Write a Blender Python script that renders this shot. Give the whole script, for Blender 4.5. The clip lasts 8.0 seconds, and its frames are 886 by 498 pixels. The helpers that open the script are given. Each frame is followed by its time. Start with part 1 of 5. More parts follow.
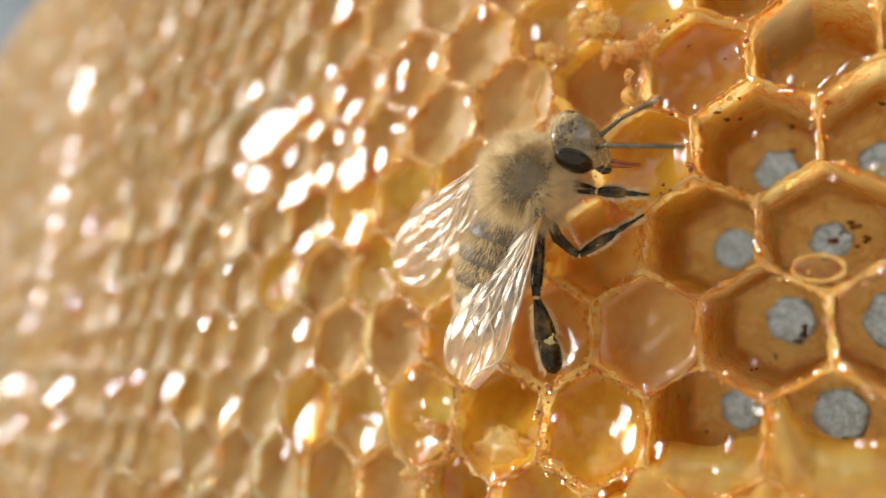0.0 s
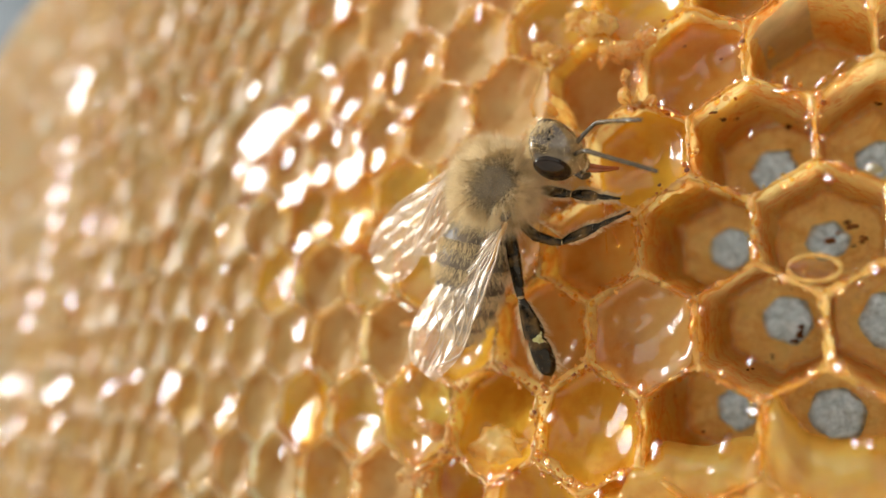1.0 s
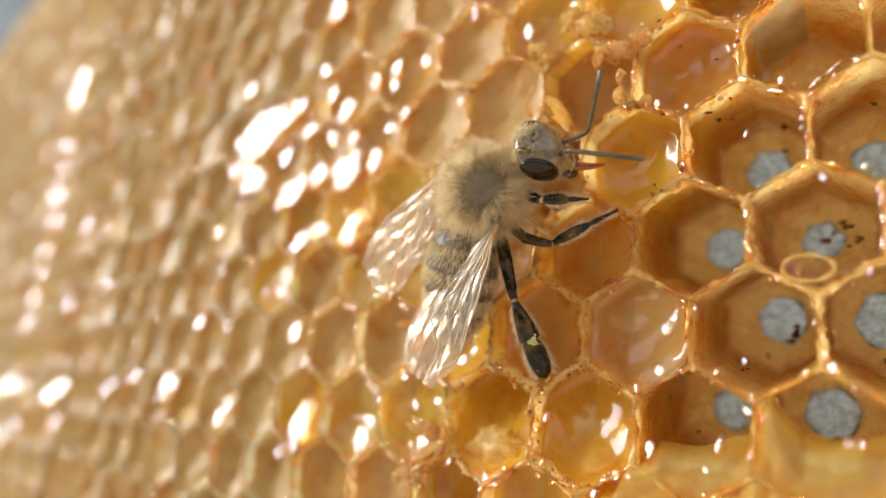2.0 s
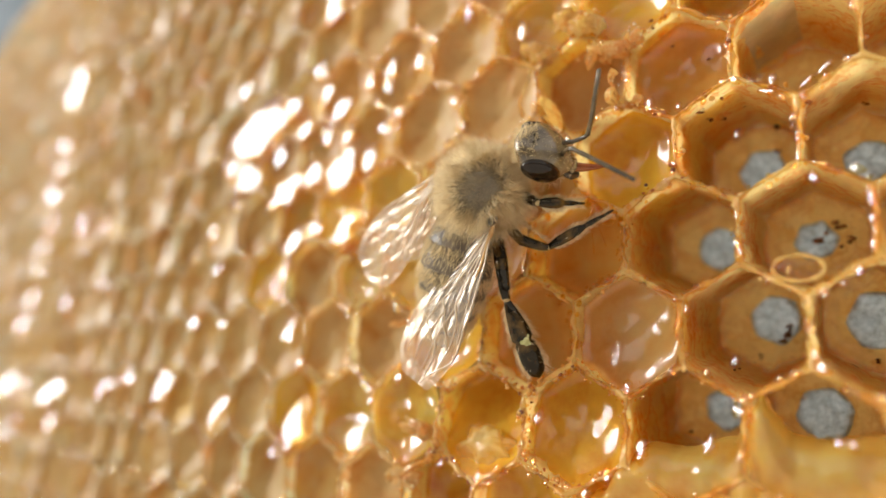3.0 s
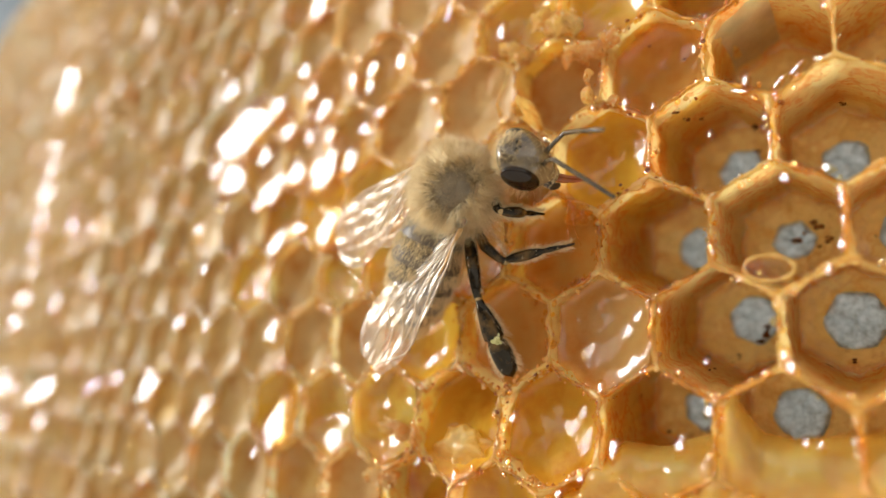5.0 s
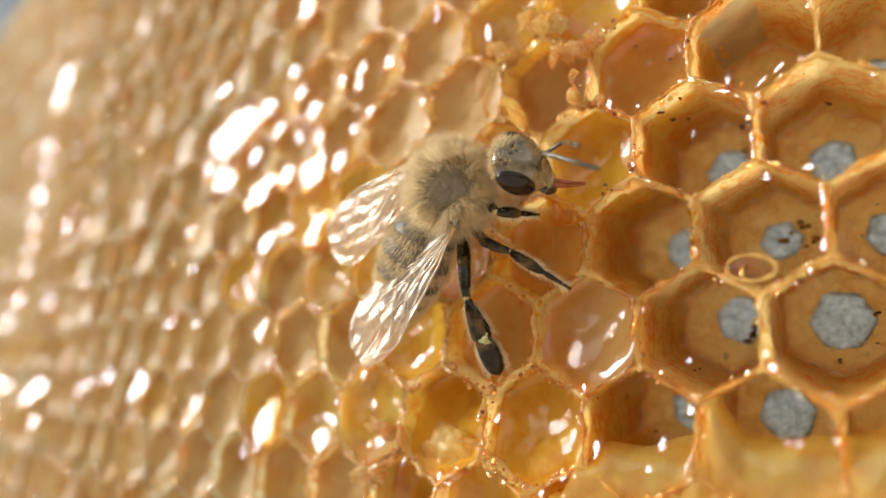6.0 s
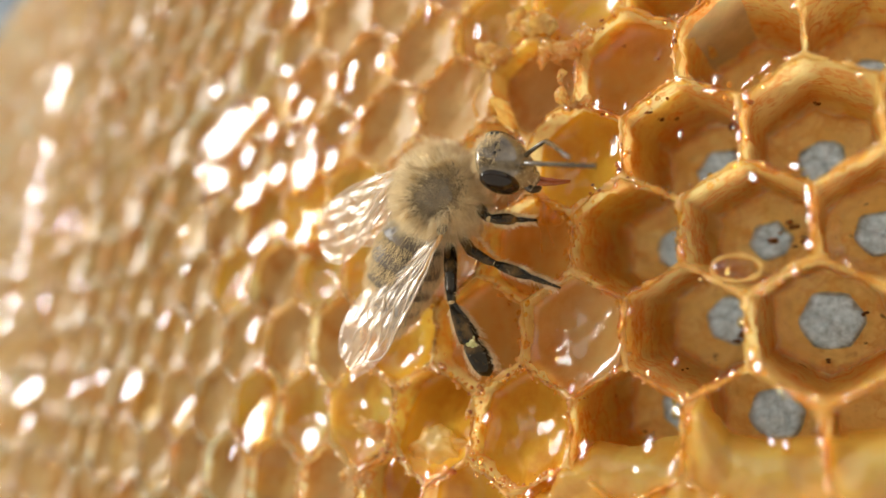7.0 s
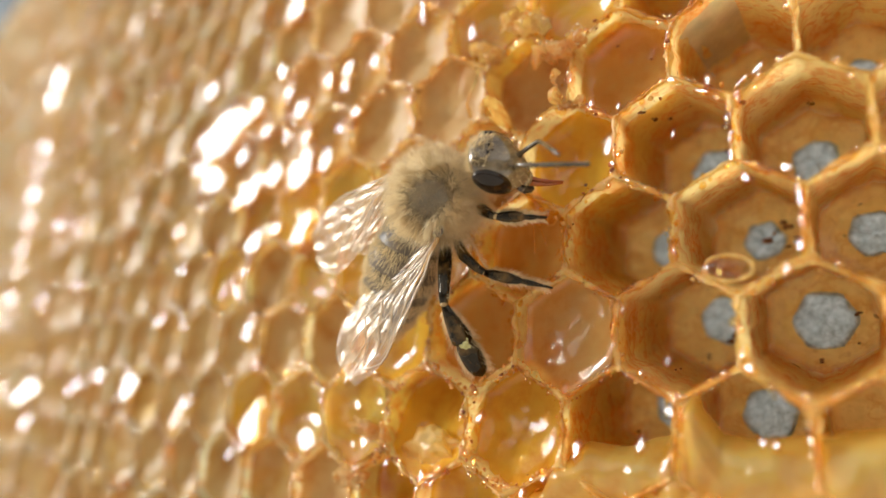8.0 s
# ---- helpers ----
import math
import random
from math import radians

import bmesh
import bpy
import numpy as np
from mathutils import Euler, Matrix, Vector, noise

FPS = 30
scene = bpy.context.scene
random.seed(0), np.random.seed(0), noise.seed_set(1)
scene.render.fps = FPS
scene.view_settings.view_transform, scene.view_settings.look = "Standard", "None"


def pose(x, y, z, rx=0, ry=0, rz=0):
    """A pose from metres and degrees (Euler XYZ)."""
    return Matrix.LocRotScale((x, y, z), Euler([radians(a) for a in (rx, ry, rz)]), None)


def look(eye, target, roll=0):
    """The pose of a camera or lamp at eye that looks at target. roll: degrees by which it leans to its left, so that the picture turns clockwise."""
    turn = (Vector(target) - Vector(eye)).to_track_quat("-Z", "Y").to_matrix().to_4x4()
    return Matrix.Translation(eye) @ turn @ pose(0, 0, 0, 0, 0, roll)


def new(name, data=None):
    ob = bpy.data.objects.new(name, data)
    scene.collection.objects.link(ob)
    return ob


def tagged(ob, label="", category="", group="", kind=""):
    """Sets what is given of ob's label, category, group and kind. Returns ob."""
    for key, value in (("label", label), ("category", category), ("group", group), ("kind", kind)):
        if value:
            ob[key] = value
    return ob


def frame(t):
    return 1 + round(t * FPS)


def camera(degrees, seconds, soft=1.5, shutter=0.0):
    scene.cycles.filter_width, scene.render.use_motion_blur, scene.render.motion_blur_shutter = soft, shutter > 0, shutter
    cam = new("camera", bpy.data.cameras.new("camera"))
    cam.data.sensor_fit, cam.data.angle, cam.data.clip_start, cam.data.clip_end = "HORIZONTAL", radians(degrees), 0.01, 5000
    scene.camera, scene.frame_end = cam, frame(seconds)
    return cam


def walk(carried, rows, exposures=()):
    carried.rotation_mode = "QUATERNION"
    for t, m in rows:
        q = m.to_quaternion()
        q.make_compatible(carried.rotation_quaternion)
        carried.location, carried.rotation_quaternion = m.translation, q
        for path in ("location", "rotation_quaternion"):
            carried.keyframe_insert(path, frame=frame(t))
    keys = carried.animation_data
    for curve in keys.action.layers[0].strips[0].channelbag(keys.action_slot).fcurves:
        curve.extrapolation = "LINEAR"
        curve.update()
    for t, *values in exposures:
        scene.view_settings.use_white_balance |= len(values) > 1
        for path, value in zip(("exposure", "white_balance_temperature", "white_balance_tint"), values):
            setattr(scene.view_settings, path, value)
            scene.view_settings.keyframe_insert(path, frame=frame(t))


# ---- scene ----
MM = 0.001
EYE0 = Vector((22.028, -31.980, -11.257)) * MM      # the lens at the start
SLIDE = Vector((2.987, 2.532, 0.0)) * MM            # the whole slide to the right
AIM = Vector((-0.6209, 0.7323, 0.2797))             # looking along the comb, a little upwards

cam = camera(66.2, 8.0, soft=1.5)
cam.data.dof.use_dof = True
cam.data.dof.focus_distance = 0.0340
cam.data.dof.aperture_fstop = 19.0
walk(cam, [(t, look(EYE0 + SLIDE * s, EYE0 + SLIDE * s + AIM)) for t, s in (
    (0.0, 0.0), (0.5, 0.025), (1.0, 0.051), (1.5, 0.075), (2.25, 0.142), (3.0, 0.225), (3.5, 0.292), (4.0, 0.367),
    (4.5, 0.453), (5.25, 0.605), (6.0, 0.75), (6.5, 0.846), (7.0, 0.910), (7.5, 0.967), (8.0, 1.0))])

# ---- light: open daylight, a low sun from the front left ----
SUN_DIR = Vector((-0.76, -0.55, 0.36)).normalized()
world = bpy.data.worlds.new("sky")
scene.world = world
world.use_nodes = True
wn = world.node_tree.nodes
sky = wn.new("ShaderNodeTexSky")
sky.sky_type, sky.sun_disc = "NISHITA", False
sky.dust_density, sky.air_density, sky.ozone_density = 0.0, 0.9, 0.4
sky.sun_elevation = math.asin(SUN_DIR.z)
sky.sun_rotation = math.atan2(SUN_DIR.x, SUN_DIR.y)
wn["Background"].inputs["Strength"].default_value = 0.15
haze = wn.new("ShaderNodeHueSaturation")            # a hazy, nearly white sky
haze.inputs["Saturation"].default_value = 0.0
world.node_tree.links.new(sky.outputs[0], haze.inputs["Color"])
world.node_tree.links.new(haze.outputs[0], wn["Background"].inputs["Color"])
sun = new("sun", bpy.data.lights.new("sun", "SUN"))
sun.data.energy, sun.data.angle, sun.data.color = 1.15, radians(18.0), (1.0, 0.99, 0.95)
sun.matrix_world = look((0, 0, 0), -SUN_DIR)
scene.view_settings.exposure = 1.48


# ---- materials ----
def nodes_of(name):
    m = bpy.data.materials.new(name)
    m.use_nodes = True
    m.node_tree.nodes.clear()
    out = m.node_tree.nodes.new("ShaderNodeOutputMaterial")
    return m, m.node_tree.nodes, m.node_tree.links, out


def add(nd, kind, **values):
    n = nd.new("ShaderNode" + kind)
    for k, v in values.items():
        n.inputs[k.replace("_", " ")].default_value = v
    return n


def mottle(nd, ln, scale, stops, detail=5.0, coord=None, rough=0.6):
    """Noise through a colour ramp; stops are (place, colour)."""
    tc = coord or nd.new("ShaderNodeTexCoord").outputs["Object"]
    nz = add(nd, "TexNoise", Scale=scale, Detail=detail, Roughness=rough)
    ln.new(tc, nz.inputs["Vector"])
    rp = nd.new("ShaderNodeValToRGB")
    rp.color_ramp.elements[0].position, rp.color_ramp.elements[0].color = stops[0][0], (*stops[0][1], 1)
    rp.color_ramp.elements[1].position, rp.color_ramp.elements[1].color = stops[-1][0], (*stops[-1][1], 1)
    for p, c in stops[1:-1]:
        rp.color_ramp.elements.new(p).color = (*c, 1)
    ln.new(nz.outputs["Fac"], rp.inputs["Fac"])
    return rp.outputs["Color"]


def blend(nd, ln, fac, a, b, mode="MIX"):
    mx = nd.new("ShaderNodeMix")
    mx.data_type, mx.blend_type = "RGBA", mode
    for sock, v in ((mx.inputs[0], fac), (mx.inputs[6], a), (mx.inputs[7], b)):
        if isinstance(v, bpy.types.NodeSocket):
            ln.new(v, sock)
        else:
            sock.default_value = v if isinstance(v, float) else (*v, 1)
    return mx.outputs[2]


def bump(nd, ln, scale, strength, dist, detail=4.0):
    tc = nd.new("ShaderNodeTexCoord")
    nz = add(nd, "TexNoise", Scale=scale, Detail=detail)
    ln.new(tc.outputs["Object"], nz.inputs["Vector"])
    bp = add(nd, "Bump", Strength=strength, Distance=dist)
    ln.new(nz.outputs["Fac"], bp.inputs["Height"])
    return bp.outputs["Normal"]


def solid(name, stops, scale, rough=0.5, coat=0.0, metal=0.0, bump_at=None, through_light=0.0, detail=5.0, spec=0.4, tint=(1, 1, 1)):
    """A mottled surface; through_light is the share of light that passes a thin wall."""
    m, nd, ln, out = nodes_of(name)
    col = mottle(nd, ln, scale, stops, detail)
    p = add(nd, "BsdfPrincipled", Roughness=rough, Metallic=metal, Coat_Weight=coat, Coat_Roughness=0.08)
    p.inputs["Specular IOR Level"].default_value = spec
    p.inputs["Specular Tint"].default_value = (*tint, 1)
    ln.new(col, p.inputs["Base Color"])
    if bump_at:
        ln.new(bump(nd, ln, *bump_at), p.inputs["Normal"])
    last = p.outputs[0]
    if through_light:
        tr = nd.new("ShaderNodeBsdfTranslucent")
        ln.new(col, tr.inputs["Color"])
        mx = nd.new("ShaderNodeMixShader")
        mx.inputs[0].default_value = through_light
        ln.new(last, mx.inputs[1])
        ln.new(tr.outputs[0], mx.inputs[2])
        last = mx.outputs[0]
    ln.new(last, out.inputs["Surface"])
    return m


def wax_material(name, share, thin_by=0.19, tones=((0.85, 0.52, 0.11), (0.89, 0.63, 0.18), (0.91, 0.71, 0.28)), grain=0.4, relief=0.3,
                 coat=0.25, coat_rough=0.12, speck=0.5):
    m, nd, ln, out = nodes_of(name)
    big = mottle(nd, ln, 260, list(zip((0.30, 0.52, 0.75), tones)), 4)
    # paler towards the comb's far end: glare and haze put into the colour
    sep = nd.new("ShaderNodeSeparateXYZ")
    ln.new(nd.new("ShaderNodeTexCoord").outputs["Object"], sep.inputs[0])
    far_haze = add(nd, "MapRange")
    for sock, value in zip(far_haze.inputs, (0.0, 0.004, -0.026, 0.0, 0.94)):
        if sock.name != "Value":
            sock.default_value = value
    ln.new(sep.outputs["X"], far_haze.inputs["Value"])
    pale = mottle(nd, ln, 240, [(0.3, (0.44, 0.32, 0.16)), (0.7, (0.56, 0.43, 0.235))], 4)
    big = blend(nd, ln, far_haze.outputs[0], big, pale)
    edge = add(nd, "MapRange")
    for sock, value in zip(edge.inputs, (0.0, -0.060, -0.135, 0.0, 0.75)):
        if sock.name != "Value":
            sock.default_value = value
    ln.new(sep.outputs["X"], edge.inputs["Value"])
    shaded = mottle(nd, ln, 160, [(0.3, (0.20, 0.125, 0.055)), (0.7, (0.32, 0.21, 0.10))], 4)
    big = blend(nd, ln, edge.outputs[0], big, shaded)          # and browner along the comb's far edge: its shade put into the colour
    fine = mottle(nd, ln, 1700, [(0.28, (0.72, 0.60, 0.45)), (0.55, (1.0, 1.0, 1.0))], 6)
    stain = mottle(nd, ln, 300, [(0.50, (0, 0, 0)), (0.74, (0.55, 0.55, 0.55))], 4)
    specks = mottle(nd, ln, 1900, [(0.58, (0, 0, 0)), (0.68, (speck, speck, speck))], 3)
    runs = mottle(nd, ln, 420, [(0.50, (0, 0, 0)), (0.545, (0.55, 0.55, 0.55)), (0.58, (0, 0, 0))], 5)      # tide marks
    dots = mottle(nd, ln, 1100, [(0.76, (0, 0, 0)), (0.79, (0.8, 0.8, 0.8))], 1)

    def worn(c, fine_by, spot):
        c = blend(nd, ln, fine_by, c, fine, "MULTIPLY")
        c = blend(nd, ln, stain, c, tuple(q * spot for q in (0.68, 0.31, 0.05)))
        c = blend(nd, ln, runs, c, tuple(q * spot for q in (0.68, 0.27, 0.035)))
        c = blend(nd, ln, specks, c, tuple(q * spot for q in (0.64, 0.32, 0.08)))
        return blend(nd, ln, dots, c, (0.22, 0.09, 0.02))
    thin = add(nd, "Gamma", Gamma=thin_by)          # each wall is two thin skins
    ln.new(big, thin.inputs["Color"])
    hue = blend(nd, ln, far_haze.outputs[0], (1.0, 1.0, 0.84), (0.91, 1.0, 0.99))
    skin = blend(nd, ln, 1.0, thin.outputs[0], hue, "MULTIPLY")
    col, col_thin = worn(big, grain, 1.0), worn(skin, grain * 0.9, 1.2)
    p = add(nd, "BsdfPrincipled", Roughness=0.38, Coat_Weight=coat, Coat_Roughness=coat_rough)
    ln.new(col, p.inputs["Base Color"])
    wrinkle = bump(nd, ln, 500, relief, 0.0006, 3)
    fine_bump = add(nd, "Bump", Strength=relief, Distance=0.0002)
    fz = add(nd, "TexNoise", Scale=2400, Detail=6)
    ln.new(nd.new("ShaderNodeTexCoord").outputs["Object"], fz.inputs["Vector"])
    ln.new(fz.outputs["Fac"], fine_bump.inputs["Height"])
    ln.new(wrinkle, fine_bump.inputs["Normal"])
    ln.new(fine_bump.outputs["Normal"], p.inputs["Normal"])
    ln.new(bump(nd, ln, 1500, relief * 1.4, 0.0002, 3), p.inputs["Coat Normal"])
    tr = nd.new("ShaderNodeBsdfTranslucent")
    ln.new(col_thin, tr.inputs["Color"])
    ln.new(fine_bump.outputs["Normal"], tr.inputs["Normal"])
    mx = nd.new("ShaderNodeMixShader")
    mx.inputs[0].default_value = share
    ln.new(p.outputs[0], mx.inputs[1])
    ln.new(tr.outputs[0], mx.inputs[2])
    ln.new(mx.outputs[0], out.inputs["Surface"])
    return m


def gloss_share(nd, ln, ior, normal=None):
    """The share of light that a thin clear skin throws back: little head-on, more at a flat angle, the same from both sides."""
    f0 = ((ior - 1) / (ior + 1)) ** 2
    lw = add(nd, "LayerWeight", Blend=0.5)
    if normal:
        ln.new(normal, lw.inputs["Normal"])
    steps = []
    for op, value in (("POWER", 5.0), ("MULTIPLY", 1 - f0), ("ADD", f0)):
        m = nd.new("ShaderNodeMath")
        m.operation = op
        m.inputs[1].default_value = value
        ln.new(steps[-1].outputs[0] if steps else lw.outputs["Facing"], m.inputs[0])
        steps.append(m)
    return steps[-1].outputs[0]


def film_material(name, tint, rough=0.03, ior=1.49, bump_at=None, gloss=(1, 1, 1)):
    """A clear skin: light passes tinted, and the Fresnel gloss lies on top."""
    m, nd, ln, out = nodes_of(name)
    t = nd.new("ShaderNodeBsdfTransparent")
    t.inputs["Color"].default_value = (*tint, 1)
    g = add(nd, "BsdfGlossy", Roughness=rough)
    g.inputs["Color"].default_value = (*gloss, 1)
    nrm = bump(nd, ln, *bump_at) if bump_at else None
    if nrm:
        ln.new(nrm, g.inputs["Normal"])
    mx = nd.new("ShaderNodeMixShader")
    ln.new(gloss_share(nd, ln, ior, nrm), mx.inputs[0])
    ln.new(t.outputs[0], mx.inputs[1])
    ln.new(g.outputs[0], mx.inputs[2])
    ln.new(mx.outputs[0], out.inputs["Surface"])
    return m


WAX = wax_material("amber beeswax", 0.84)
# thick floors pass less light; deeper orange stands for light reddened in the cells
WAX_FLOOR = wax_material("light-reddened floor beeswax", 0.25, 0.60, ((0.80, 0.41, 0.06), (0.89, 0.53, 0.11), (0.93, 0.62, 0.17)))
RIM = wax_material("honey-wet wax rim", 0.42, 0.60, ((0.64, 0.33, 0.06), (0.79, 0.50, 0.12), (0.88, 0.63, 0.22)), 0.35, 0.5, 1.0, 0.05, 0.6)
TORN = wax_material("torn beeswax", 0.75, 0.5, ((0.80, 0.50, 0.14), (0.87, 0.62, 0.24), (0.92, 0.74, 0.38)), 0.6, 0.5, 1.0, 0.08, 0.9)


def cloudy_honey(name, tint, body, share, rough=0.04, ior=1.34, bump_at=(350, 0.15, 0.0004, 2.0)):
    """Honey that scatters: a clear skin over a glowing golden body."""
    m = film_material(name, tint, rough, ior, bump_at)
    nd, ln = m.node_tree.nodes, m.node_tree.links
    clear = next(n for n in nd if n.bl_idname == "ShaderNodeBsdfTransparent")
    top = next(n for n in nd if n.bl_idname == "ShaderNodeMixShader")
    col = mottle(nd, ln, 380, [(0.3, tuple(c * k for c, k in zip(body, (0.80, 0.56, 0.34)))), (0.5, body),
                               (0.72, tuple(min(0.95, c * k) for c, k in zip(body, (1.08, 1.25, 1.4))))], 5)
    tr, df, mix, mix2 = (nd.new("ShaderNode" + k) for k in ("BsdfTranslucent", "BsdfDiffuse", "MixShader", "MixShader"))
    ln.new(col, tr.inputs["Color"])
    ln.new(col, df.inputs["Color"])
    ln.new(tr.outputs[0], mix.inputs[1])
    ln.new(df.outputs[0], mix.inputs[2])
    mix2.inputs[0].default_value = share
    ln.new(clear.outputs[0], mix2.inputs[1])
    ln.new(mix.outputs[0], mix2.inputs[2])
    ln.new(mix2.outputs[0], top.inputs[1])
    return m


AMBER = cloudy_honey("amber honey", (0.96, 0.66, 0.20), (0.95, 0.58, 0.17), 0.5, 0.04, 1.42, (320, 0.15, 0.0004, 2.0))
CLEAR_AMBER = cloudy_honey("clear amber honey", (0.97, 0.74, 0.34), (0.90, 0.56, 0.19), 0.5, 0.03, 1.46, (260, 0.3, 0.0006, 2.0))
GOLD = cloudy_honey("golden honey", (0.96, 0.70, 0.22), (0.92, 0.54, 0.06), 0.80, 0.05, 1.42)
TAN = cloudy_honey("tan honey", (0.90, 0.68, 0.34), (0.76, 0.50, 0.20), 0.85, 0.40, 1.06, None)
PALE_HONEY = cloudy_honey("pale yellow honey", (0.98, 0.88, 0.52), (0.92, 0.72, 0.26), 0.5, 0.05, 1.42, (300, 0.1, 0.0003, 2.0))
YELLOW = cloudy_honey("bright yellow honey", (0.97, 0.74, 0.24), (0.94, 0.62, 0.11), 0.58, 0.05, 1.42)
SHEET = cloudy_honey("golden clear honey", (0.97, 0.80, 0.32), (0.93, 0.67, 0.16), 0.45, 0.04, 1.46, (380, 0.5, 0.0008, 3.0))
CRUMB = solid("dark brown crumb", [(0.3, (0.10, 0.04, 0.015)), (0.7, (0.26, 0.11, 0.04))], 2500, 0.7, 0.0, 0.0, (5000, 0.8, 0.0001))
RUST_CRUMB = solid("rust-brown crumb", [(0.3, (0.22, 0.08, 0.02)), (0.7, (0.42, 0.19, 0.06))], 2500, 0.6, 0.0, 0.0, (5000, 0.8, 0.0001))


def granule_material(name, tones):
    """Crumbs of wax, each of its own tone, wet with honey."""
    m, nd, ln, out = nodes_of(name)
    rp = nd.new("ShaderNodeValToRGB")
    el = rp.color_ramp.elements
    el[0].color, el[1].color = (*tones[0], 1), (*tones[3], 1)
    el.new(0.5).color = (*tones[1], 1)
    el.new(0.8).color = (*tones[2], 1)
    ln.new(nd.new("ShaderNodeNewGeometry").outputs["Random Per Island"], rp.inputs["Fac"])
    p = add(nd, "BsdfPrincipled", Roughness=0.35, Coat_Weight=0.7, Coat_Roughness=0.08)
    ln.new(rp.outputs[0], p.inputs["Base Color"])
    tr = nd.new("ShaderNodeBsdfTranslucent")
    ln.new(rp.outputs[0], tr.inputs["Color"])
    mx = nd.new("ShaderNodeMixShader")
    mx.inputs[0].default_value = 0.5
    ln.new(p.outputs[0], mx.inputs[1])
    ln.new(tr.outputs[0], mx.inputs[2])
    ln.new(mx.outputs[0], out.inputs["Surface"])
    return m


GRANULE = granule_material("crumbled wet wax", ((0.85, 0.58, 0.20), (0.78, 0.42, 0.08), (0.62, 0.22, 0.03), (0.30, 0.085, 0.015)))
PALE_GRANULE = granule_material("crumbled pale wax", ((0.90, 0.74, 0.44), (0.86, 0.62, 0.26), (0.80, 0.50, 0.14), (0.66, 0.30, 0.05)))
DROP = film_material("honey bead", (0.97, 0.82, 0.46), 0.04, 1.52)
BASE = solid("grey papery cell base", [(0.3, (0.27, 0.275, 0.235)), (0.5, (0.40, 0.41, 0.37)), (0.7, (0.55, 0.56, 0.52))], 2600, 0.8, 0.0, 0.0,
             (1900, 0.9, 0.0003), 0.8)
WALL_SHEEN = solid("grey sky sheen", [(0.3, (0.62, 0.63, 0.56)), (0.7, (0.88, 0.89, 0.82))], 600, 0.4, 0.6, 0.0, (900, 0.4, 0.0003), 0.6)
SKY_BLOCK_WALL = solid("unseen warm grey plaster", [(0.3, (0.22, 0.205, 0.185)), (0.7, (0.30, 0.28, 0.255))], 30, 0.85, 0.0, 0.0, (150, 0.3, 0.001))
WALL = solid("blue-grey plaster", [(0.3, (0.185, 0.205, 0.215)), (0.7, (0.255, 0.28, 0.29))], 30, 0.85, 0.0, 0.0, (150, 0.3, 0.001))
BOUNCE_BOARD = solid("pale grey board", [(0.3, (0.78, 0.77, 0.74)), (0.7, (0.86, 0.85, 0.82))], 25, 0.8, 0.0, 0.0, (60, 0.3, 0.002))


# ---- mesh helpers; all meshes below are drawn in millimetres ----
def mesh_of(name, verts, faces, material, smooth=True):
    me = bpy.data.meshes.new(name)
    me.from_pydata([(x * MM, y * MM, z * MM) for x, y, z in verts], [], faces)
    me.materials.append(material)
    if smooth:
        me.polygons.foreach_set("use_smooth", [True] * len(me.polygons))
    me.update()
    return me


def piece(name, verts, faces, material, parent=None, label="", smooth=True, kind=""):
    ob = new(name, mesh_of(name, verts, faces, material, smooth))
    ob.parent = parent
    return tagged(ob, label=label, kind=kind)


def rings(loops, close_end=None, close_start=None):
    """Faces that join closed loops of equal length, with a point to close an end."""
    verts, faces, n = [], [], len(loops[0])
    for lp in loops:
        verts += [tuple(v) for v in lp]
    for k in range(len(loops) - 1):
        for i in range(n):
            j = (i + 1) % n
            faces.append((k * n + i, k * n + j, (k + 1) * n + j, (k + 1) * n + i))
    if close_end is not None:
        c = len(verts)
        verts.append(tuple(close_end))
        b = (len(loops) - 1) * n
        faces += [(b + i, b + (i + 1) % n, c) for i in range(n)]
    if close_start is not None:
        c = len(verts)
        verts.append(tuple(close_start))
        faces += [((i + 1) % n, i, c) for i in range(n)]
    return verts, faces


def joined(lists):
    verts, faces = [], []
    for v, f in lists:
        o = len(verts)
        verts += v
        faces += [tuple(i + o for i in q) for q in f]
    return verts, faces


def tube(points, radii, n=8, flat=1.0):
    """A tapered tube along points, with rounded ends."""
    pts = [Vector(p) for p in points]
    loops, up = [], Vector((0.13, 0.21, 0.97))
    for k, p in enumerate(pts):
        d = (pts[min(k + 1, len(pts) - 1)] - pts[max(k - 1, 0)]).normalized()
        a = d.cross(up).normalized()
        b = a.cross(d)
        loops.append([p + (a * math.cos(q) + b * math.sin(q) * flat) * radii[k] for q in (2 * math.pi * i / n for i in range(n))])
    e0 = pts[0] - (pts[1] - pts[0]).normalized() * radii[0] * 0.6
    e1 = pts[-1] + (pts[-1] - pts[-2]).normalized() * radii[-1] * 0.6
    return rings(loops, e1, e0)


def nz3(x, y, z, s):
    return noise.noise(Vector((x * s, y * s, z * s)))


# ---- the honeycomb: cells in rows, face towards -y ----
ORIGIN, RIGHT, DOWN = (14.10, 3.00), (5.382, -0.438), (-3.071, -4.442)
TILT = (-0.145, 0.198)                # how the cells lean along x and z for each mm of depth
X_MIN, X_MAX, Z_MIN = -170.0, 30.0, -27.0


def face_y(x, z):
    """The bulging face of the comb."""
    q = max(x, -85.0)
    y = -1.3 + 0.0010 * (q + 14) ** 2 + (0.06 * x if x > 0 else 0) - 0.10 * min(0.0, x + 85.0)
    return y + 0.45 * nz3(x, 3.1, z, 0.09)


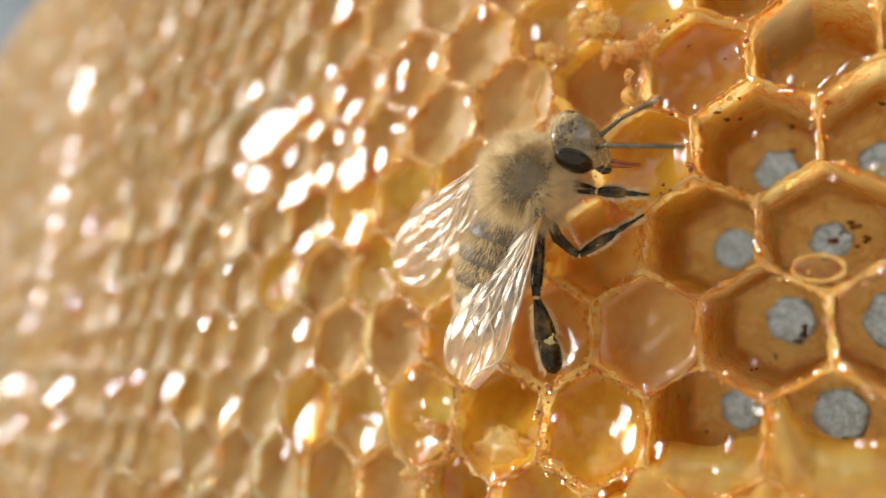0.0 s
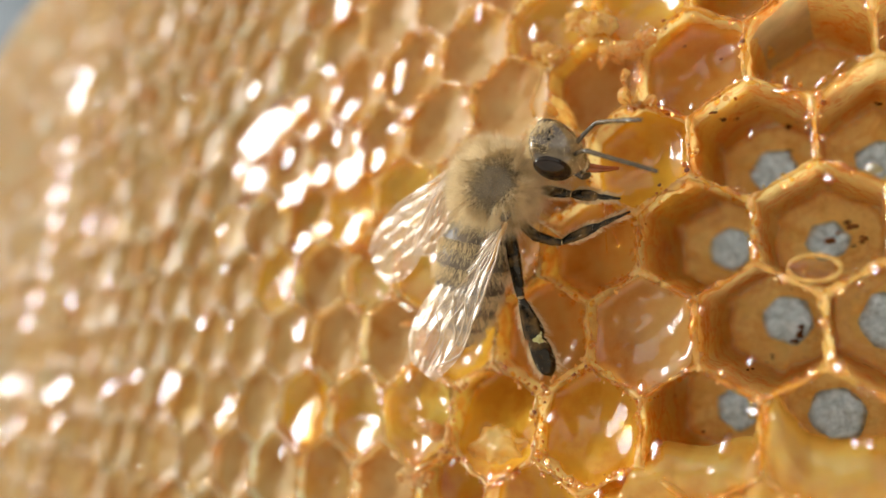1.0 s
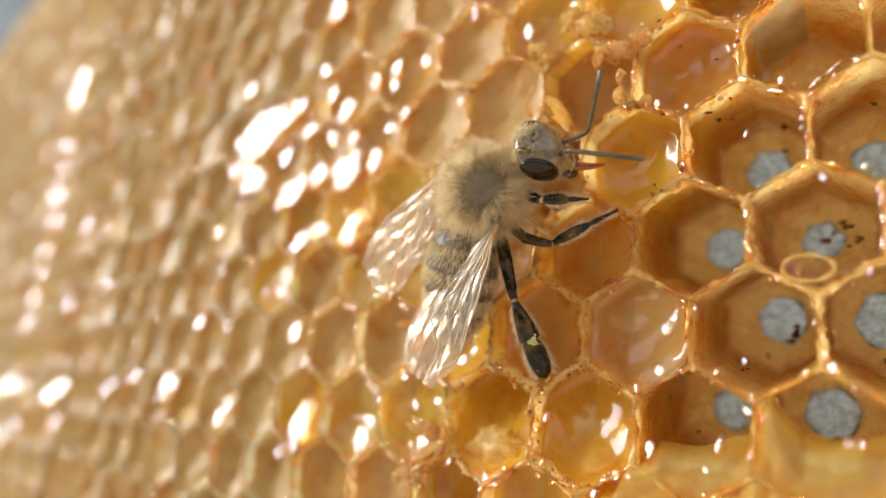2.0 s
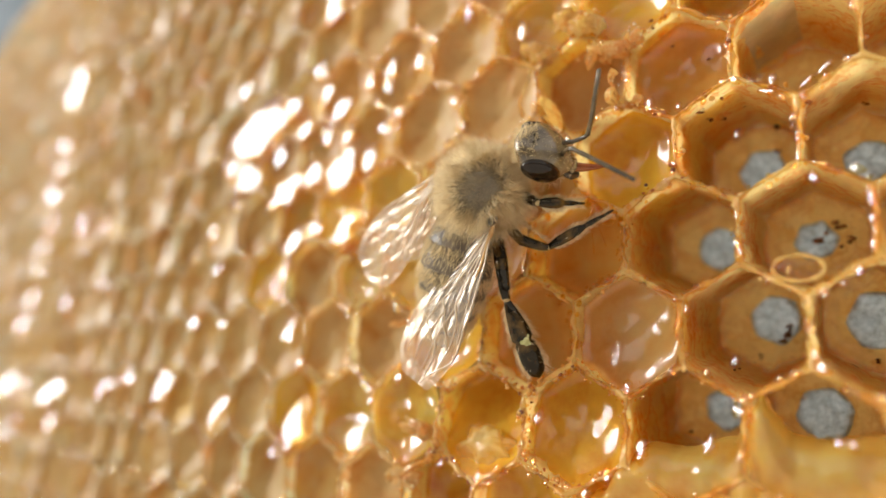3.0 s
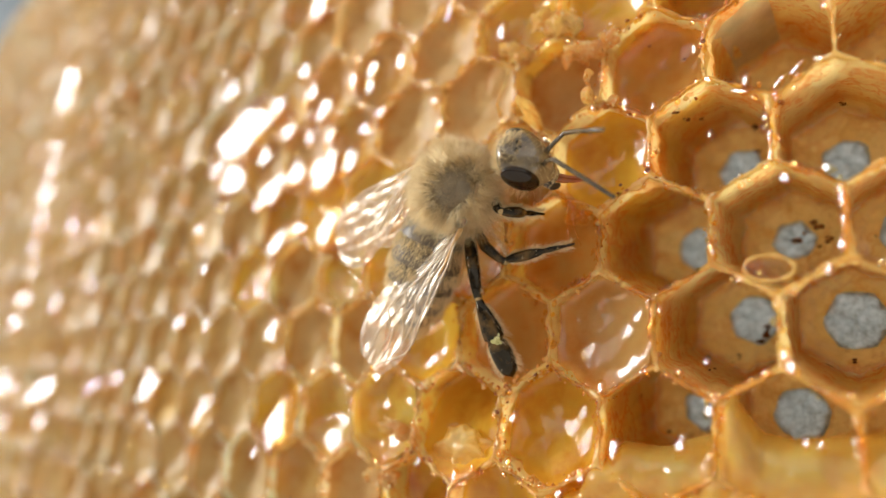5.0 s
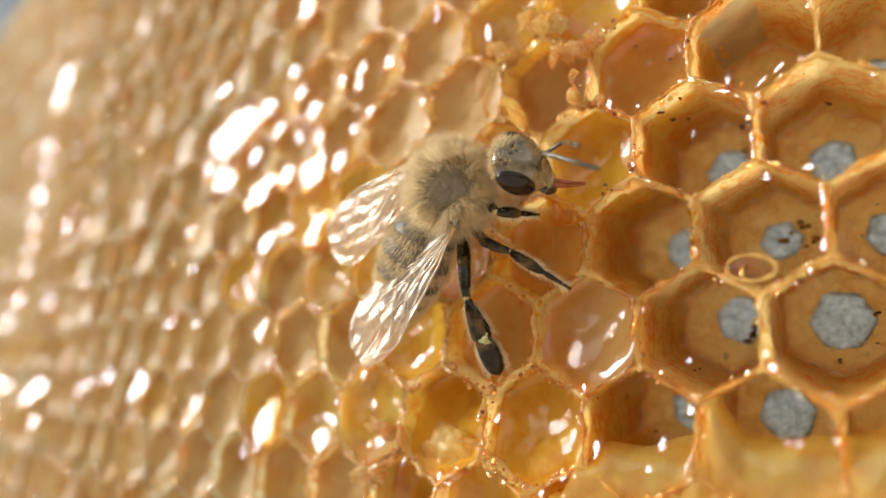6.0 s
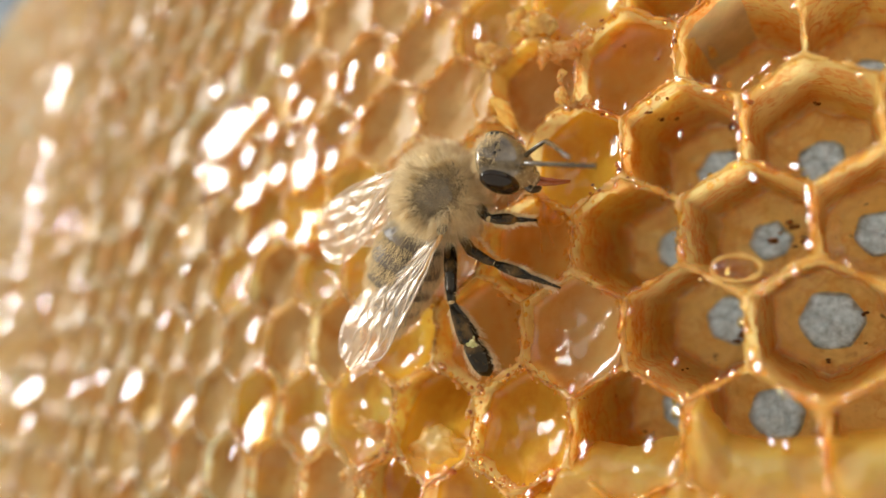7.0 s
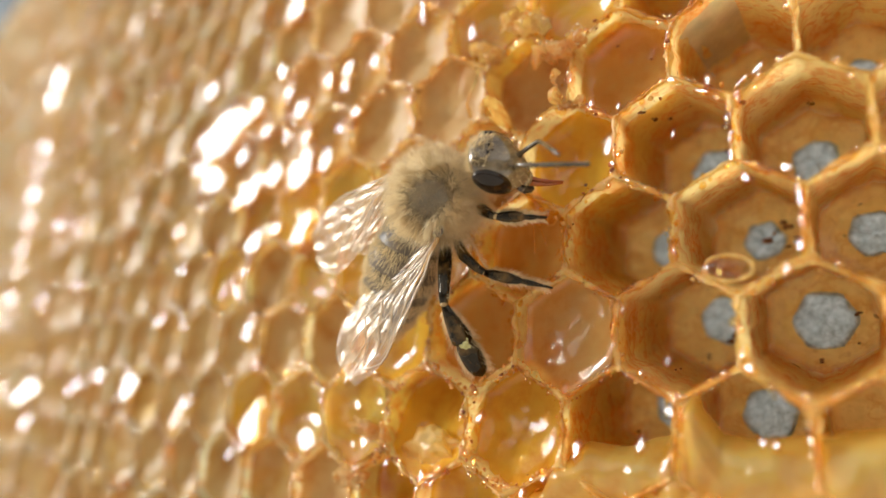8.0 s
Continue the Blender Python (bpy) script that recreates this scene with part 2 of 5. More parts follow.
def crest_y(x, z):
    """The uneven crest of the rims, most ragged where the comb was chewed."""
    rag = 1.0 + 1.1 * math.exp(-((x - 2) / 11.0) ** 2)
    return face_y(x, z) + rag * (0.22 * nz3(x, 0.0, z, 0.7) + 0.16 * nz3(x, 5.0, z, 2.3))


def cell_centre(i, j):
    x = ORIGIN[0] + i * DOWN[0] + j * RIGHT[0]
    z = ORIGIN[1] + i * DOWN[1] + j * RIGHT[1]
    near = min(1.0, max(0.25, (12 - x) / 14))
    return (x + 0.75 * near * nz3(i * 1.7, j * 1.3, 0.5, 1), z + 0.75 * near * nz3(i * 1.3, j * 1.9, 7.5, 1))


AROUND = ((0, 1), (1, 1), (1, 0), (0, -1), (-1, -1), (-1, 0))


def corners(i, j):
    pts = []
    for k in range(6):
        a, b = AROUND[k], AROUND[(k + 1) % 6]
        cs = [cell_centre(i, j), cell_centre(i + a[0], j + a[1]), cell_centre(i + b[0], j + b[1])]
        pts.append((sum(c[0] for c in cs) / 3, sum(c[1] for c in cs) / 3))
    return pts


def reach(pts, cx, cz, q):
    """Distance from the centre to the edge of the six-sided outline in the direction q."""
    dx, dz = math.cos(q), math.sin(q)
    best = 9.0
    for k in range(6):
        (ax, az), (bx, bz) = pts[k], pts[(k + 1) % 6]
        ex, ez = bx - ax, bz - az
        det = dx * ez - dz * ex
        if abs(det) > 1e-9:
            s = ((ax - cx) * ez - (az - cz) * ex) / det
            u = ((ax - cx) * dz - (az - cz) * dx) / det
            if s > 0 and -0.02 <= u <= 1.02:
                best = min(best, s)
    return best


# inset from the shared edge, depth, roundness
PROFILE = ((0.0, 0.0, 0.0), (0.03, 0.012, 0.04), (0.06, 0.05, 0.12), (0.08, 0.16, 0.24), (0.09, 0.5, 0.34), (0.09, 1.9, 0.35),
           (0.10, 4.5, 0.32), (0.11, 7.6, 0.30), (0.12, 10.2, 0.30), (0.30, 11.0, 0.36))


def cell_shape(i, j, n):
    cx, cz = cell_centre(i, j)
    pts = corners(i, j)
    qs = [2 * math.pi * k / n for k in range(n)]
    # directions of the corners are kept, so that the rims of neighbours meet
    cq = [math.atan2(p[1] - cz, p[0] - cx) % (2 * math.pi) for p in pts]
    for q in cq:
        k = min(range(n), key=lambda m: abs((qs[m] - q + math.pi) % (2 * math.pi) - math.pi))
        qs[k] = q
    qs.sort()
    edge = [reach(pts, cx, cz, q) for q in qs]
    mean = sum(edge) / n
    return cx, cz, qs, edge, mean


def ring_at(shape, inset, depth, rnd, wob=0.0):
    cx, cz, qs, edge, mean = shape
    lp = []
    for q, e in zip(qs, edge):
        grow = inset * (1 + 0.6 * nz3(cx + e * math.cos(q), 2.0, cz + e * math.sin(q), 1.1))
        r = (e - grow) * (1 - rnd) + (mean * 0.985 - grow) * rnd
        x, z = cx + r * math.cos(q), cz + r * math.sin(q)
        if wob:
            w = wob * (nz3(x, depth * 0.5, z, 0.9) + 0.45 * nz3(x, depth * 0.9, z, 2.6))
            x, z = x + w * math.cos(q), z + w * math.sin(q)
        y = crest_y(x, z) + 0.15 * nz3(x, 9.0, z, 4.0) + depth
        lp.append((x + TILT[0] * depth, y, z + TILT[1] * depth))
    return lp


def floor_depth(q, s):
    """Three slanting rhombs meet in the middle of a cell's bottom; s runs from the wall to the middle."""
    ridge = abs(((q - radians(45)) / radians(120)) % 1.0 - 0.5) * 2
    return 11.25 + 1.05 * s + 0.55 * (1 - ridge) * s * (1 - s) * 2 - 0.16 * max(0.0, ridge - 0.86) / 0.14


PATCH = {(2, 1): (0.35, 0.0, 0.70), (3, 2): (-0.2, -0.5, 0.70), (3, 1): (0.0, -0.6, 0.55), (-1, 0): (-0.5, 0.8, 0.85), (1, 1): (-0.15, 0.0, 0.56), (2, 2): (0.1, 0.0, 0.72)}      # offset and size


def base_spot(i, j, sh):
    """Where the bare patch lies in a cell's bottom: offset, size and turn."""
    rng = random.Random(i * 97 + j * 13 + 5)
    r0 = sh[4] - 0.55
    turn = radians(165 + rng.uniform(-25, 25))
    ox, oz, big = PATCH.get((i, j), (rng.uniform(-0.1, 0.1), rng.uniform(-0.1, 0.1), 0.62))
    return ox, oz, r0 * 0.86 * big * rng.uniform(0.95, 1.05), turn, rng.uniform(0, 40)


def base_reach(q, big, turn, seed):
    """The bare patch's edge in the direction q from its middle."""
    six = 1 / max(abs(math.cos(q - turn - 0.5 - radians(60 * k))) for k in range(3))
    return big * (0.35 + 0.70 * six) * (1 + 0.10 * noise.noise(Vector((math.cos(q) * 1.3 + seed, math.sin(q) * 1.3, 0.0))))


def cell_mesh(i, j, n):
    sh = cell_shape(i, j, n)
    cx, cz, qs, edge, mean = sh
    prof = PROFILE if n > 20 else PROFILE[0:1] + PROFILE[2:6] + PROFILE[7:10:2]
    loops = [ring_at(sh, a, d, r, 0.24 if a else 0.0) for a, d, r in prof]
    fy = face_y(cx, cz)
    bare = (i, j) in BARE
    first, foot = len(loops) * len(qs), loops[-1]
    for s in [k / 16 for k in range(1, 16)] if bare else ((0.3, 0.6, 0.85) if n > 20 else ()):
        lp = []
        for q, (px, py, pz) in zip(qs, foot):
            d = floor_depth(q, s)
            u = min(1.0, s * 4)                     # from the foot of the wall into the rhombs
            d = (py - fy) * (1 - u) + d * u
            x, z = px - TILT[0] * (py - fy), pz - TILT[1] * (py - fy)
            x, z = cx + (x - cx) * (1 - s), cz + (z - cz) * (1 - s)
            lp.append((x + TILT[0] * d, fy + d, z + TILT[1] * d))
        loops.append(lp)
    end = (cx + TILT[0] * 12.3, fy + 12.3, cz + TILT[1] * 12.3)
    v, f = rings(loops, end)
    if bare:            # the wax is gone under the papery patch
        ox, oz, big, turn, seed = base_spot(i, j, sh)

        def gone(k):
            d = v[k][1] - fy
            dx, dz = v[k][0] - TILT[0] * d - cx - ox, v[k][2] - TILT[1] * d - cz - oz
            return k >= first and math.hypot(dx, dz) < base_reach(math.atan2(dz, dx), big, turn, seed)
        f = [q for q in f if not all(gone(k) for k in q)]
    return v, [tuple(reversed(q)) for q in f], sh


def honey_shape(sh, depth, sag=0.8, wave=0.45, slope=0.0, lean=0.0):
    """The skin of the honey that stands in a cell."""
    cx, cz, qs, edge, mean = sh
    def skin(x, z, dd, s):
        rr = min(1.0, math.hypot(x - cx, z - cz) / (mean * 0.93))
        d = depth + dd + sag * (1 - rr * rr) * 0.6 + wave * (nz3(x, depth, z, 0.55) + 0.35 * nz3(x, depth + 9, z, 1.3)) * (1 - s ** 6)
        d = d + slope * (z - cz) + lean * (x - cx)
        d = min(13.5, max(0.15, d))
        return (x + TILT[0] * d, face_y(cx, cz) + d, z + TILT[1] * d)
    loops = []
    for s, dd in ((1.0, -0.32), (0.96, -0.15), (0.9, -0.05), (0.82, 0.0), (0.73, 0.0), (0.64, 0.0), (0.55, 0.0), (0.46, 0.0), (0.37, 0.0), (0.28, 0.0), (0.19, 0.0), (0.1, 0.0)):
        lp = []
        for q, e in zip(qs, edge):
            r = ((e - 0.09) * 0.65 + (mean * 0.985 - 0.09) * 0.35) * s
            lp.append(skin(cx + r * math.cos(q), cz + r * math.sin(q), dd, s))
        loops.append(lp)
    v, f = rings(loops, skin(cx, cz, 0.0, 0.0))
    return v, [tuple(reversed(q)) for q in f]


def base_shape(sh, i, j):
    """A bare, wrinkled, papery patch in the bottom of an empty cell."""
    cx, cz, qs, edge, mean = sh
    fy, r0 = face_y(cx, cz), mean - 0.35
    ox, oz, big, turn, seed = base_spot(i, j, sh)
    loops = []
    for ring in range(9):
        e = 1 - ring / 9
        lp = []
        for k in range(28):
            q = 2 * math.pi * k / 28
            r = base_reach(q, big, turn, seed) * e
            x, z = ox + r * math.cos(q), oz + r * math.sin(q)
            s = 1 - min(1.0, math.hypot(x, z) / r0)
            d = floor_depth(math.atan2(z, x), s) - 0.12 + 0.10 * nz3(cx + x, 3.0, (cz + z) * 1.8, 2.6)
            lp.append((cx + x + TILT[0] * d, fy + d, cz + z + TILT[1] * d))
        loops.append(lp)
    s = 1 - min(1.0, math.hypot(ox, oz) / r0)
    d = floor_depth(math.atan2(oz, ox), s) - 0.12
    v, f = rings(loops, (cx + ox + TILT[0] * d, fy + d, cz + oz + TILT[1] * d))
    return v, [tuple(reversed(q)) for q in f]


# cells that hold honey: depth of its skin, unrest of the skin, kind
FULL = {(0, -1): (2.0, 0.12, "gold"), (2, 0): (0.7, 0.22, "clear_amber"), (1, -1): (2.0, 0.08, "amber"), (2, -1): (1.8, 0.08, "amber"), (-1, -1): (2.2, 0.10, "amber"),
         (3, -1): (1.7, 0.3, "gold"), (3, 0): (1.5, 0.12, "gold"),
        (4, 0): (1.6, 0.2, "gold"), (4, 1): (0.8, 0.2, "yellow"), (4, 2): (0.7, 0.2, "yellow"), (4, 3): (0.8, 0.2, "yellow"), (5, 2): (0.8, 0.2, "yellow"),
        (5, 1): (0.8, 0.2, "yellow")}
FULL.update({(-1, -2): (2.4, 0.15, "tan"), (5, 3): (0.8, 0.2, "yellow"), (-2, -2): (1.2, 0.3, "gold"), (-2, -3): (1.0, 0.3, "yellow"), (3, -2): (0.5, 0.4, "yellow"),
        (3, -3): (0.9, 0.2, "yellow"), (1, -3): (0.7, 0.3, "yellow"), (0, -3): (0.8, 0.3, "yellow"), (-1, -3): (0.7, 0.3, "tan"),
        (0, -4): (0.6, 0.3, "yellow"), (-1, -4): (0.6, 0.3, "tan"), (-2, -4): (0.6, 0.3, "tan"), (1, -4): (0.7, 0.3, "yellow"), (-3, -2): (1.0, 0.3, "yellow"),
        (4, -1): (3.0, 0.2, "gold")})
SLOPE = {(3, -1): 0.55, (3, 0): 0.25, (2, 0): 0.14}      # where it has gathered at the lower wall; (2, 0) is turned to mirror the sun
# dish and lean of some skins, set for where they mirror the sun
SAG = {(2, 0): 0.35}
LEAN = {(2, 0): -0.12, (3, 0): -0.05, (1, -1): -0.08, (2, -1): -0.08}
KINDS = {"clear_amber": CLEAR_AMBER, "tan": TAN, "amber": AMBER, "gold": GOLD, "yellow": YELLOW}
BARE = {(0, 0), (1, 0), (1, 1), (2, 1), (0, 1), (2, 2), (3, 2), (3, 1), (-1, 1), (1, 2), (0, 2), (-2, 0), (-2, 1), (-3, -1)}


def build_comb():
    comb = new("honeycomb")
    comb.location = (0, 0, 0)
    tagged(comb, "open amber beeswax honeycomb, wet with honey", "honeycomb")
    rng = random.Random(5)
    ids = []
    for i in range(-30, 16):
        for j in range(-70, 30):
            x, z = cell_centre(i, j)
            if X_MIN < x < X_MAX and z > Z_MIN and z < 34 - 0.55 * x and z < 60 - 0.165 * x:
                ids.append((x, i, j))
    ids.sort(reverse=True)
    far, far_honey = [], []
    for k, (x, i, j) in enumerate(ids):
        near = k < 290
        v, f, sh = cell_mesh(i, j, 60 if x > -15 else (36 if x > -30 else (24 if near else 18)))
        full = FULL.get((i, j))
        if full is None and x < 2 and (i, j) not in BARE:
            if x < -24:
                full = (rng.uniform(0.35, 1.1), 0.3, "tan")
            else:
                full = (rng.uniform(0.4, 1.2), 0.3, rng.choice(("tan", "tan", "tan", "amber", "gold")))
        if near:
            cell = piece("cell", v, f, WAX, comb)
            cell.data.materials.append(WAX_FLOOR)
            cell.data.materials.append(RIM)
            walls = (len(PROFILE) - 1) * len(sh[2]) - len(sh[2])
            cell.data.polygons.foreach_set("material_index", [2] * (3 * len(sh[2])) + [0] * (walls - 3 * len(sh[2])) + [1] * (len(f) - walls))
            if full is not None:
                hv, hf = honey_shape(sh, full[0], SAG.get((i, j), 0.9), full[1], SLOPE.get((i, j), 0.0), LEAN.get((i, j), 0.0))
                piece("honey", hv, hf, KINDS[full[2]], cell, "glossy %s honey standing in a cell" % full[2].replace("_", " "))
            if (i, j) == (-1, 0):       # grey strip added on its upper wall: reflected sky put into the colour
                loops = [[p for p, q in zip(ring_at(sh, 0.17, d, 0.34, 0.2), sh[2]) if 86 + a < math.degrees(q) < 158 + a]
                         for d, a in ((1.2, 4), (2.4, 0), (4.0, -1), (5.6, 0), (7.2, -2), (8.6, -4))]
                m = min(len(lp) for lp in loops)
                wv = [p for lp in loops for p in lp[:m]]
                wf = [(k * m + e, k * m + e + 1, (k + 1) * m + e + 1, (k + 1) * m + e) for k in range(5) for e in range(m - 1)]
                piece("wall_sheen", wv, wf, WALL_SHEEN, cell, "greyish sheen of sky on a cell wall")
            if (i, j) in BARE:
                bv, bf = base_shape(sh, i, j)
                piece("cell_base", bv, bf, BASE, cell, "pale grey papery cell bottom")
        else:
            far.append((v, f))
            if full is not None:
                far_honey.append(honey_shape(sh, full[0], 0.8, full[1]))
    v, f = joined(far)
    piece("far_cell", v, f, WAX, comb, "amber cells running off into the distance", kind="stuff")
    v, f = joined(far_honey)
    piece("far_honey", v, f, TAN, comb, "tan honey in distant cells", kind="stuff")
    return comb


comb = build_comb()


def build_surroundings():
    s, z = 430.0, -30.0
    v = [(-s, -s, z), (s, -s, z), (s, s, z), (-s, s, z)]
    # the board is unseen; its pale tone is chosen to bounce light into the comb
    ob = piece("ground", v, [(0, 1, 2, 3)], BOUNCE_BOARD, None, smooth=False)
    tagged(ob, "unseen pale grey board bouncing light onto the comb", "ground", kind="structure")
    # plain blue-grey walls: high behind the comb, low in front, where the sun comes in
    # the warm front walls are unseen, added to cut low sky and warm reflections
    for name, x0, x1, y0, y1, h in (("wall_north", -405, 430, 330, 355, 75), ("wall_west", -430, -405, -75, 355, 385),
                                    ("unseen_wall_east", 405, 430, -405, 330, 150), ("unseen_wall_south", -405, 430, -430, -405, 150),
                                    ("unseen_wall_southwest", -430, -405, -430, -75, 80)):
        v = [(x, y, q) for q in (z, h) for x, y in ((x0, y0), (x1, y0), (x1, y1), (x0, y1))]
        f = [(3, 2, 1, 0), (4, 5, 6, 7), (0, 1, 5, 4), (1, 2, 6, 5), (2, 3, 7, 6), (3, 0, 4, 7)]
        behind = name in ("wall_north", "wall_west")
        tagged(piece(name, v, f, WALL if behind else SKY_BLOCK_WALL, None, smooth=False), "plain %s plaster wall" % ("blue-grey" if behind else "unseen warm grey"),
               "wall", kind="structure")


build_surroundings()


# ---- the honey bee; drawn in its own space: x forward, y to its left, z up from the comb ----
CUTICLE = solid("dark brown cuticle", [(0.3, (0.018, 0.011, 0.007)), (0.7, (0.06, 0.038, 0.022))], 900, 0.32, 0.2, 0.0, (5200, 0.5, 0.00004))
PLATE = solid("dark brown banded plate", [(0.35, (0.060, 0.042, 0.024)), (0.7, (0.19, 0.135, 0.08))], 700, 0.45, 0.0, 0.0, (5200, 0.5, 0.00004))
SKIN = solid("grey-brown thorax skin", [(0.3, (0.15, 0.115, 0.07)), (0.7, (0.30, 0.235, 0.145))], 500, 0.36, 0.0, 0.0, (5200, 0.5, 0.00004))
FACE = solid("grey-brown downy face", [(0.38, (0.075, 0.048, 0.02)), (0.72, (0.33, 0.24, 0.12))], 520, 0.24, 1.0, 0.0, (4800, 0.25, 0.00003))
EYE_MAT = solid("black glossy eye", [(0.35, (0.003, 0.002, 0.002)), (0.8, (0.03, 0.014, 0.006))], 500, 0.07, 0.0, 0.0, None, spec=0.38, tint=(1.0, 0.92, 0.80))
LEG_MAT = solid("black glossy leg", [(0.50, (0.006, 0.004, 0.002)), (0.74, (0.13, 0.068, 0.018))], 1300, 0.10, 0.0, 0.0, (1100, 0.25, 0.0003), spec=0.34, tint=(1.0, 0.84, 0.62))
FEELER = solid("dull brown-black antenna", [(0.3, (0.04, 0.027, 0.013)), (0.7, (0.16, 0.11, 0.055))], 1400, 0.25, 0.3, 0.0, None, spec=0.4)
JOINT = solid("straw-coloured joint", [(0.3, (0.28, 0.17, 0.06)), (0.7, (0.48, 0.34, 0.15))], 1500, 0.5)
TONGUE = solid("reddish amber tongue", [(0.3, (0.34, 0.07, 0.012)), (0.7, (0.56, 0.17, 0.035))], 1500, 0.2, 0.4, 0.0, None, 0.4)
FUR = solid("tan down", [(0.34, (0.62, 0.47, 0.24)), (0.64, (0.94, 0.82, 0.56))], 900, 0.6, 0.0, 0.0, None, 0.62)
PALE_FUR = solid("pale straw down", [(0.3, (0.70, 0.53, 0.27)), (0.7, (0.92, 0.77, 0.48))], 500, 0.6, 0.0, 0.0, None, 0.5)
AMBER_ROOT = solid("amber wing root", [(0.3, (0.50, 0.24, 0.06)), (0.7, (0.78, 0.50, 0.18))], 900, 0.25, 0.5, 0.0, None, 0.4)
NAP = solid("olive-grey nap", [(0.3, (0.38, 0.29, 0.17)), (0.7, (0.60, 0.47, 0.29))], 500, 0.5, 0.0, 0.0, None, 0.4)
VEIN = solid("pale wing vein", [(0.3, (0.55, 0.40, 0.22)), (0.7, (0.80, 0.66, 0.46))], 900, 0.2, 1.0, 0.0, None, 0.3)
POLLEN = solid("pale yellow pollen", [(0.3, (0.40, 0.37, 0.13)), (0.7, (0.62, 0.58, 0.29))], 2500, 0.8, 0.0, 0.0, (6000, 0.8, 0.00006))


def wing_material():
    m, nd, ln, out = nodes_of("clear wing skin")
    t = nd.new("ShaderNodeBsdfTransparent")
    t.inputs["Color"].default_value = (0.97, 0.95, 0.91, 1)
    milk = nd.new("ShaderNodeBsdfTranslucent")
    milk.inputs["Color"].default_value = (0.96, 0.87, 0.75, 1)
    dif = add(nd, "BsdfDiffuse")
    dif.inputs["Color"].default_value = (0.93, 0.83, 0.71, 1)
    g = add(nd, "BsdfGlossy", Roughness=0.24)
    mp = nd.new("ShaderNodeMapping")
    mp.inputs["Scale"].default_value = (260, 1100, 400)
    mp.inputs["Rotation"].default_value = (0, 0, radians(18))
    ln.new(nd.new("ShaderNodeTexCoord").outputs["Object"], mp.inputs["Vector"])
    g.inputs["Color"].default_value = (1.0, 0.93, 0.84, 1)
    nz = add(nd, "TexNoise", Scale=1.0, Detail=4.0, Distortion=0.6)
    ln.new(mp.outputs[0], nz.inputs["Vector"])
    bp = add(nd, "Bump", Strength=0.4, Distance=0.0003)
    ln.new(nz.outputs["Fac"], bp.inputs["Height"])
    nrm = bp.outputs["Normal"]
    ln.new(nrm, g.inputs["Normal"])
    share = gloss_share(nd, ln, 1.6, nrm)
    a, b, c = (nd.new("ShaderNodeMixShader") for _ in range(3))
    a.inputs[0].default_value = 0.5
    ln.new(milk.outputs[0], a.inputs[1])
    ln.new(dif.outputs[0], a.inputs[2])
    b.inputs[0].default_value = 0.13
    ln.new(t.outputs[0], b.inputs[1])
    ln.new(a.outputs[0], b.inputs[2])
    ln.new(share, c.inputs[0])
    ln.new(b.outputs[0], c.inputs[1])
    ln.new(g.outputs[0], c.inputs[2])
    ln.new(c.outputs[0], out.inputs["Surface"])
    return m


WING = wing_material()


def egg(cx, cy, cz, rx, ry, rz, n=24, m=16, dent=0.0, shape=None):
    """A closed rounded body along x."""
    loops = []
    for k in range(1, m):
        a = math.pi * k / m
        lp = []
        for i in range(n):
            q = 2 * math.pi * i / n
            p = Vector((math.cos(a) * rx, math.sin(a) * math.cos(q) * ry, math.sin(a) * math.sin(q) * rz))
            if shape:
                p = shape(p)
            d = 1 + dent * nz3(p.x, p.y, p.z, 1.1)
            lp.append((cx + p.x * d, cy + p.y * d, cz + p.z * d))
        loops.append(lp)
    e0, e1 = Vector((rx, 0, 0)), Vector((-rx, 0, 0))
    if shape:
        e0, e1 = shape(e0), shape(e1)
    o = Vector((cx, cy, cz))
    return rings(loops, o + e1, o + e0)


def down(rng, spots, width=0.026):
    """Fine curved hairs; spots are (root, direction, length)."""
    verts, faces = [], []
    for p, d, ln in spots:
        p, d = Vector(p), Vector(d).normalized()
        side = d.cross(Vector((rng.uniform(-1, 1), rng.uniform(-1, 1), rng.uniform(-1, 1)))).normalized() * width * 0.5
        bend = Vector((rng.uniform(-1, 1), rng.uniform(-1, 1), rng.uniform(-1, 1))) * ln * 0.22
        mid, tip = p + d * ln * 0.5 + bend * 0.4, p + d * ln + bend
        o = len(verts)
        verts += [tuple(p - side), tuple(p + side), tuple(mid - side * 0.8), tuple(mid + side * 0.8), tuple(tip)]
        faces += [(o, o + 1, o + 3, o + 2), (o + 2, o + 3, o + 4)]
    return verts, faces


def egg_spots(rng, count, r, lean, ln, keep=None, centre=(0, 0, 0)):
    out = []
    while len(out) < count:
        u = Vector((rng.gauss(0, 1), rng.gauss(0, 1), rng.gauss(0, 1))).normalized()
        if keep and rng.random() > keep(u):
            continue
        p = Vector((u.x * r[0], u.y * r[1], u.z * r[2])) + Vector(centre)
        nrm = Vector((u.x / r[0], u.y / r[1], u.z / r[2])).normalized()
        jit = Vector((rng.uniform(-1, 1), rng.uniform(-1, 1), rng.uniform(-1, 1))) * 0.25
        tuft = noise.noise_vector(u * 4.5 + Vector((3.0, 0, 0))) * 0.55 + noise.noise_vector(u * 11.0) * 0.35     # the hairs lie in tufts
        out.append((p * 0.99, nrm + Vector(lean) + jit + tuft, ln(u) * rng.uniform(0.6, 1.2) * (1 + 0.45 * noise.noise(u * 6.0))))
    return out


ABDOMEN_LENGTH = 7.6
WAIST = (-1.55, 0.0, -0.35)


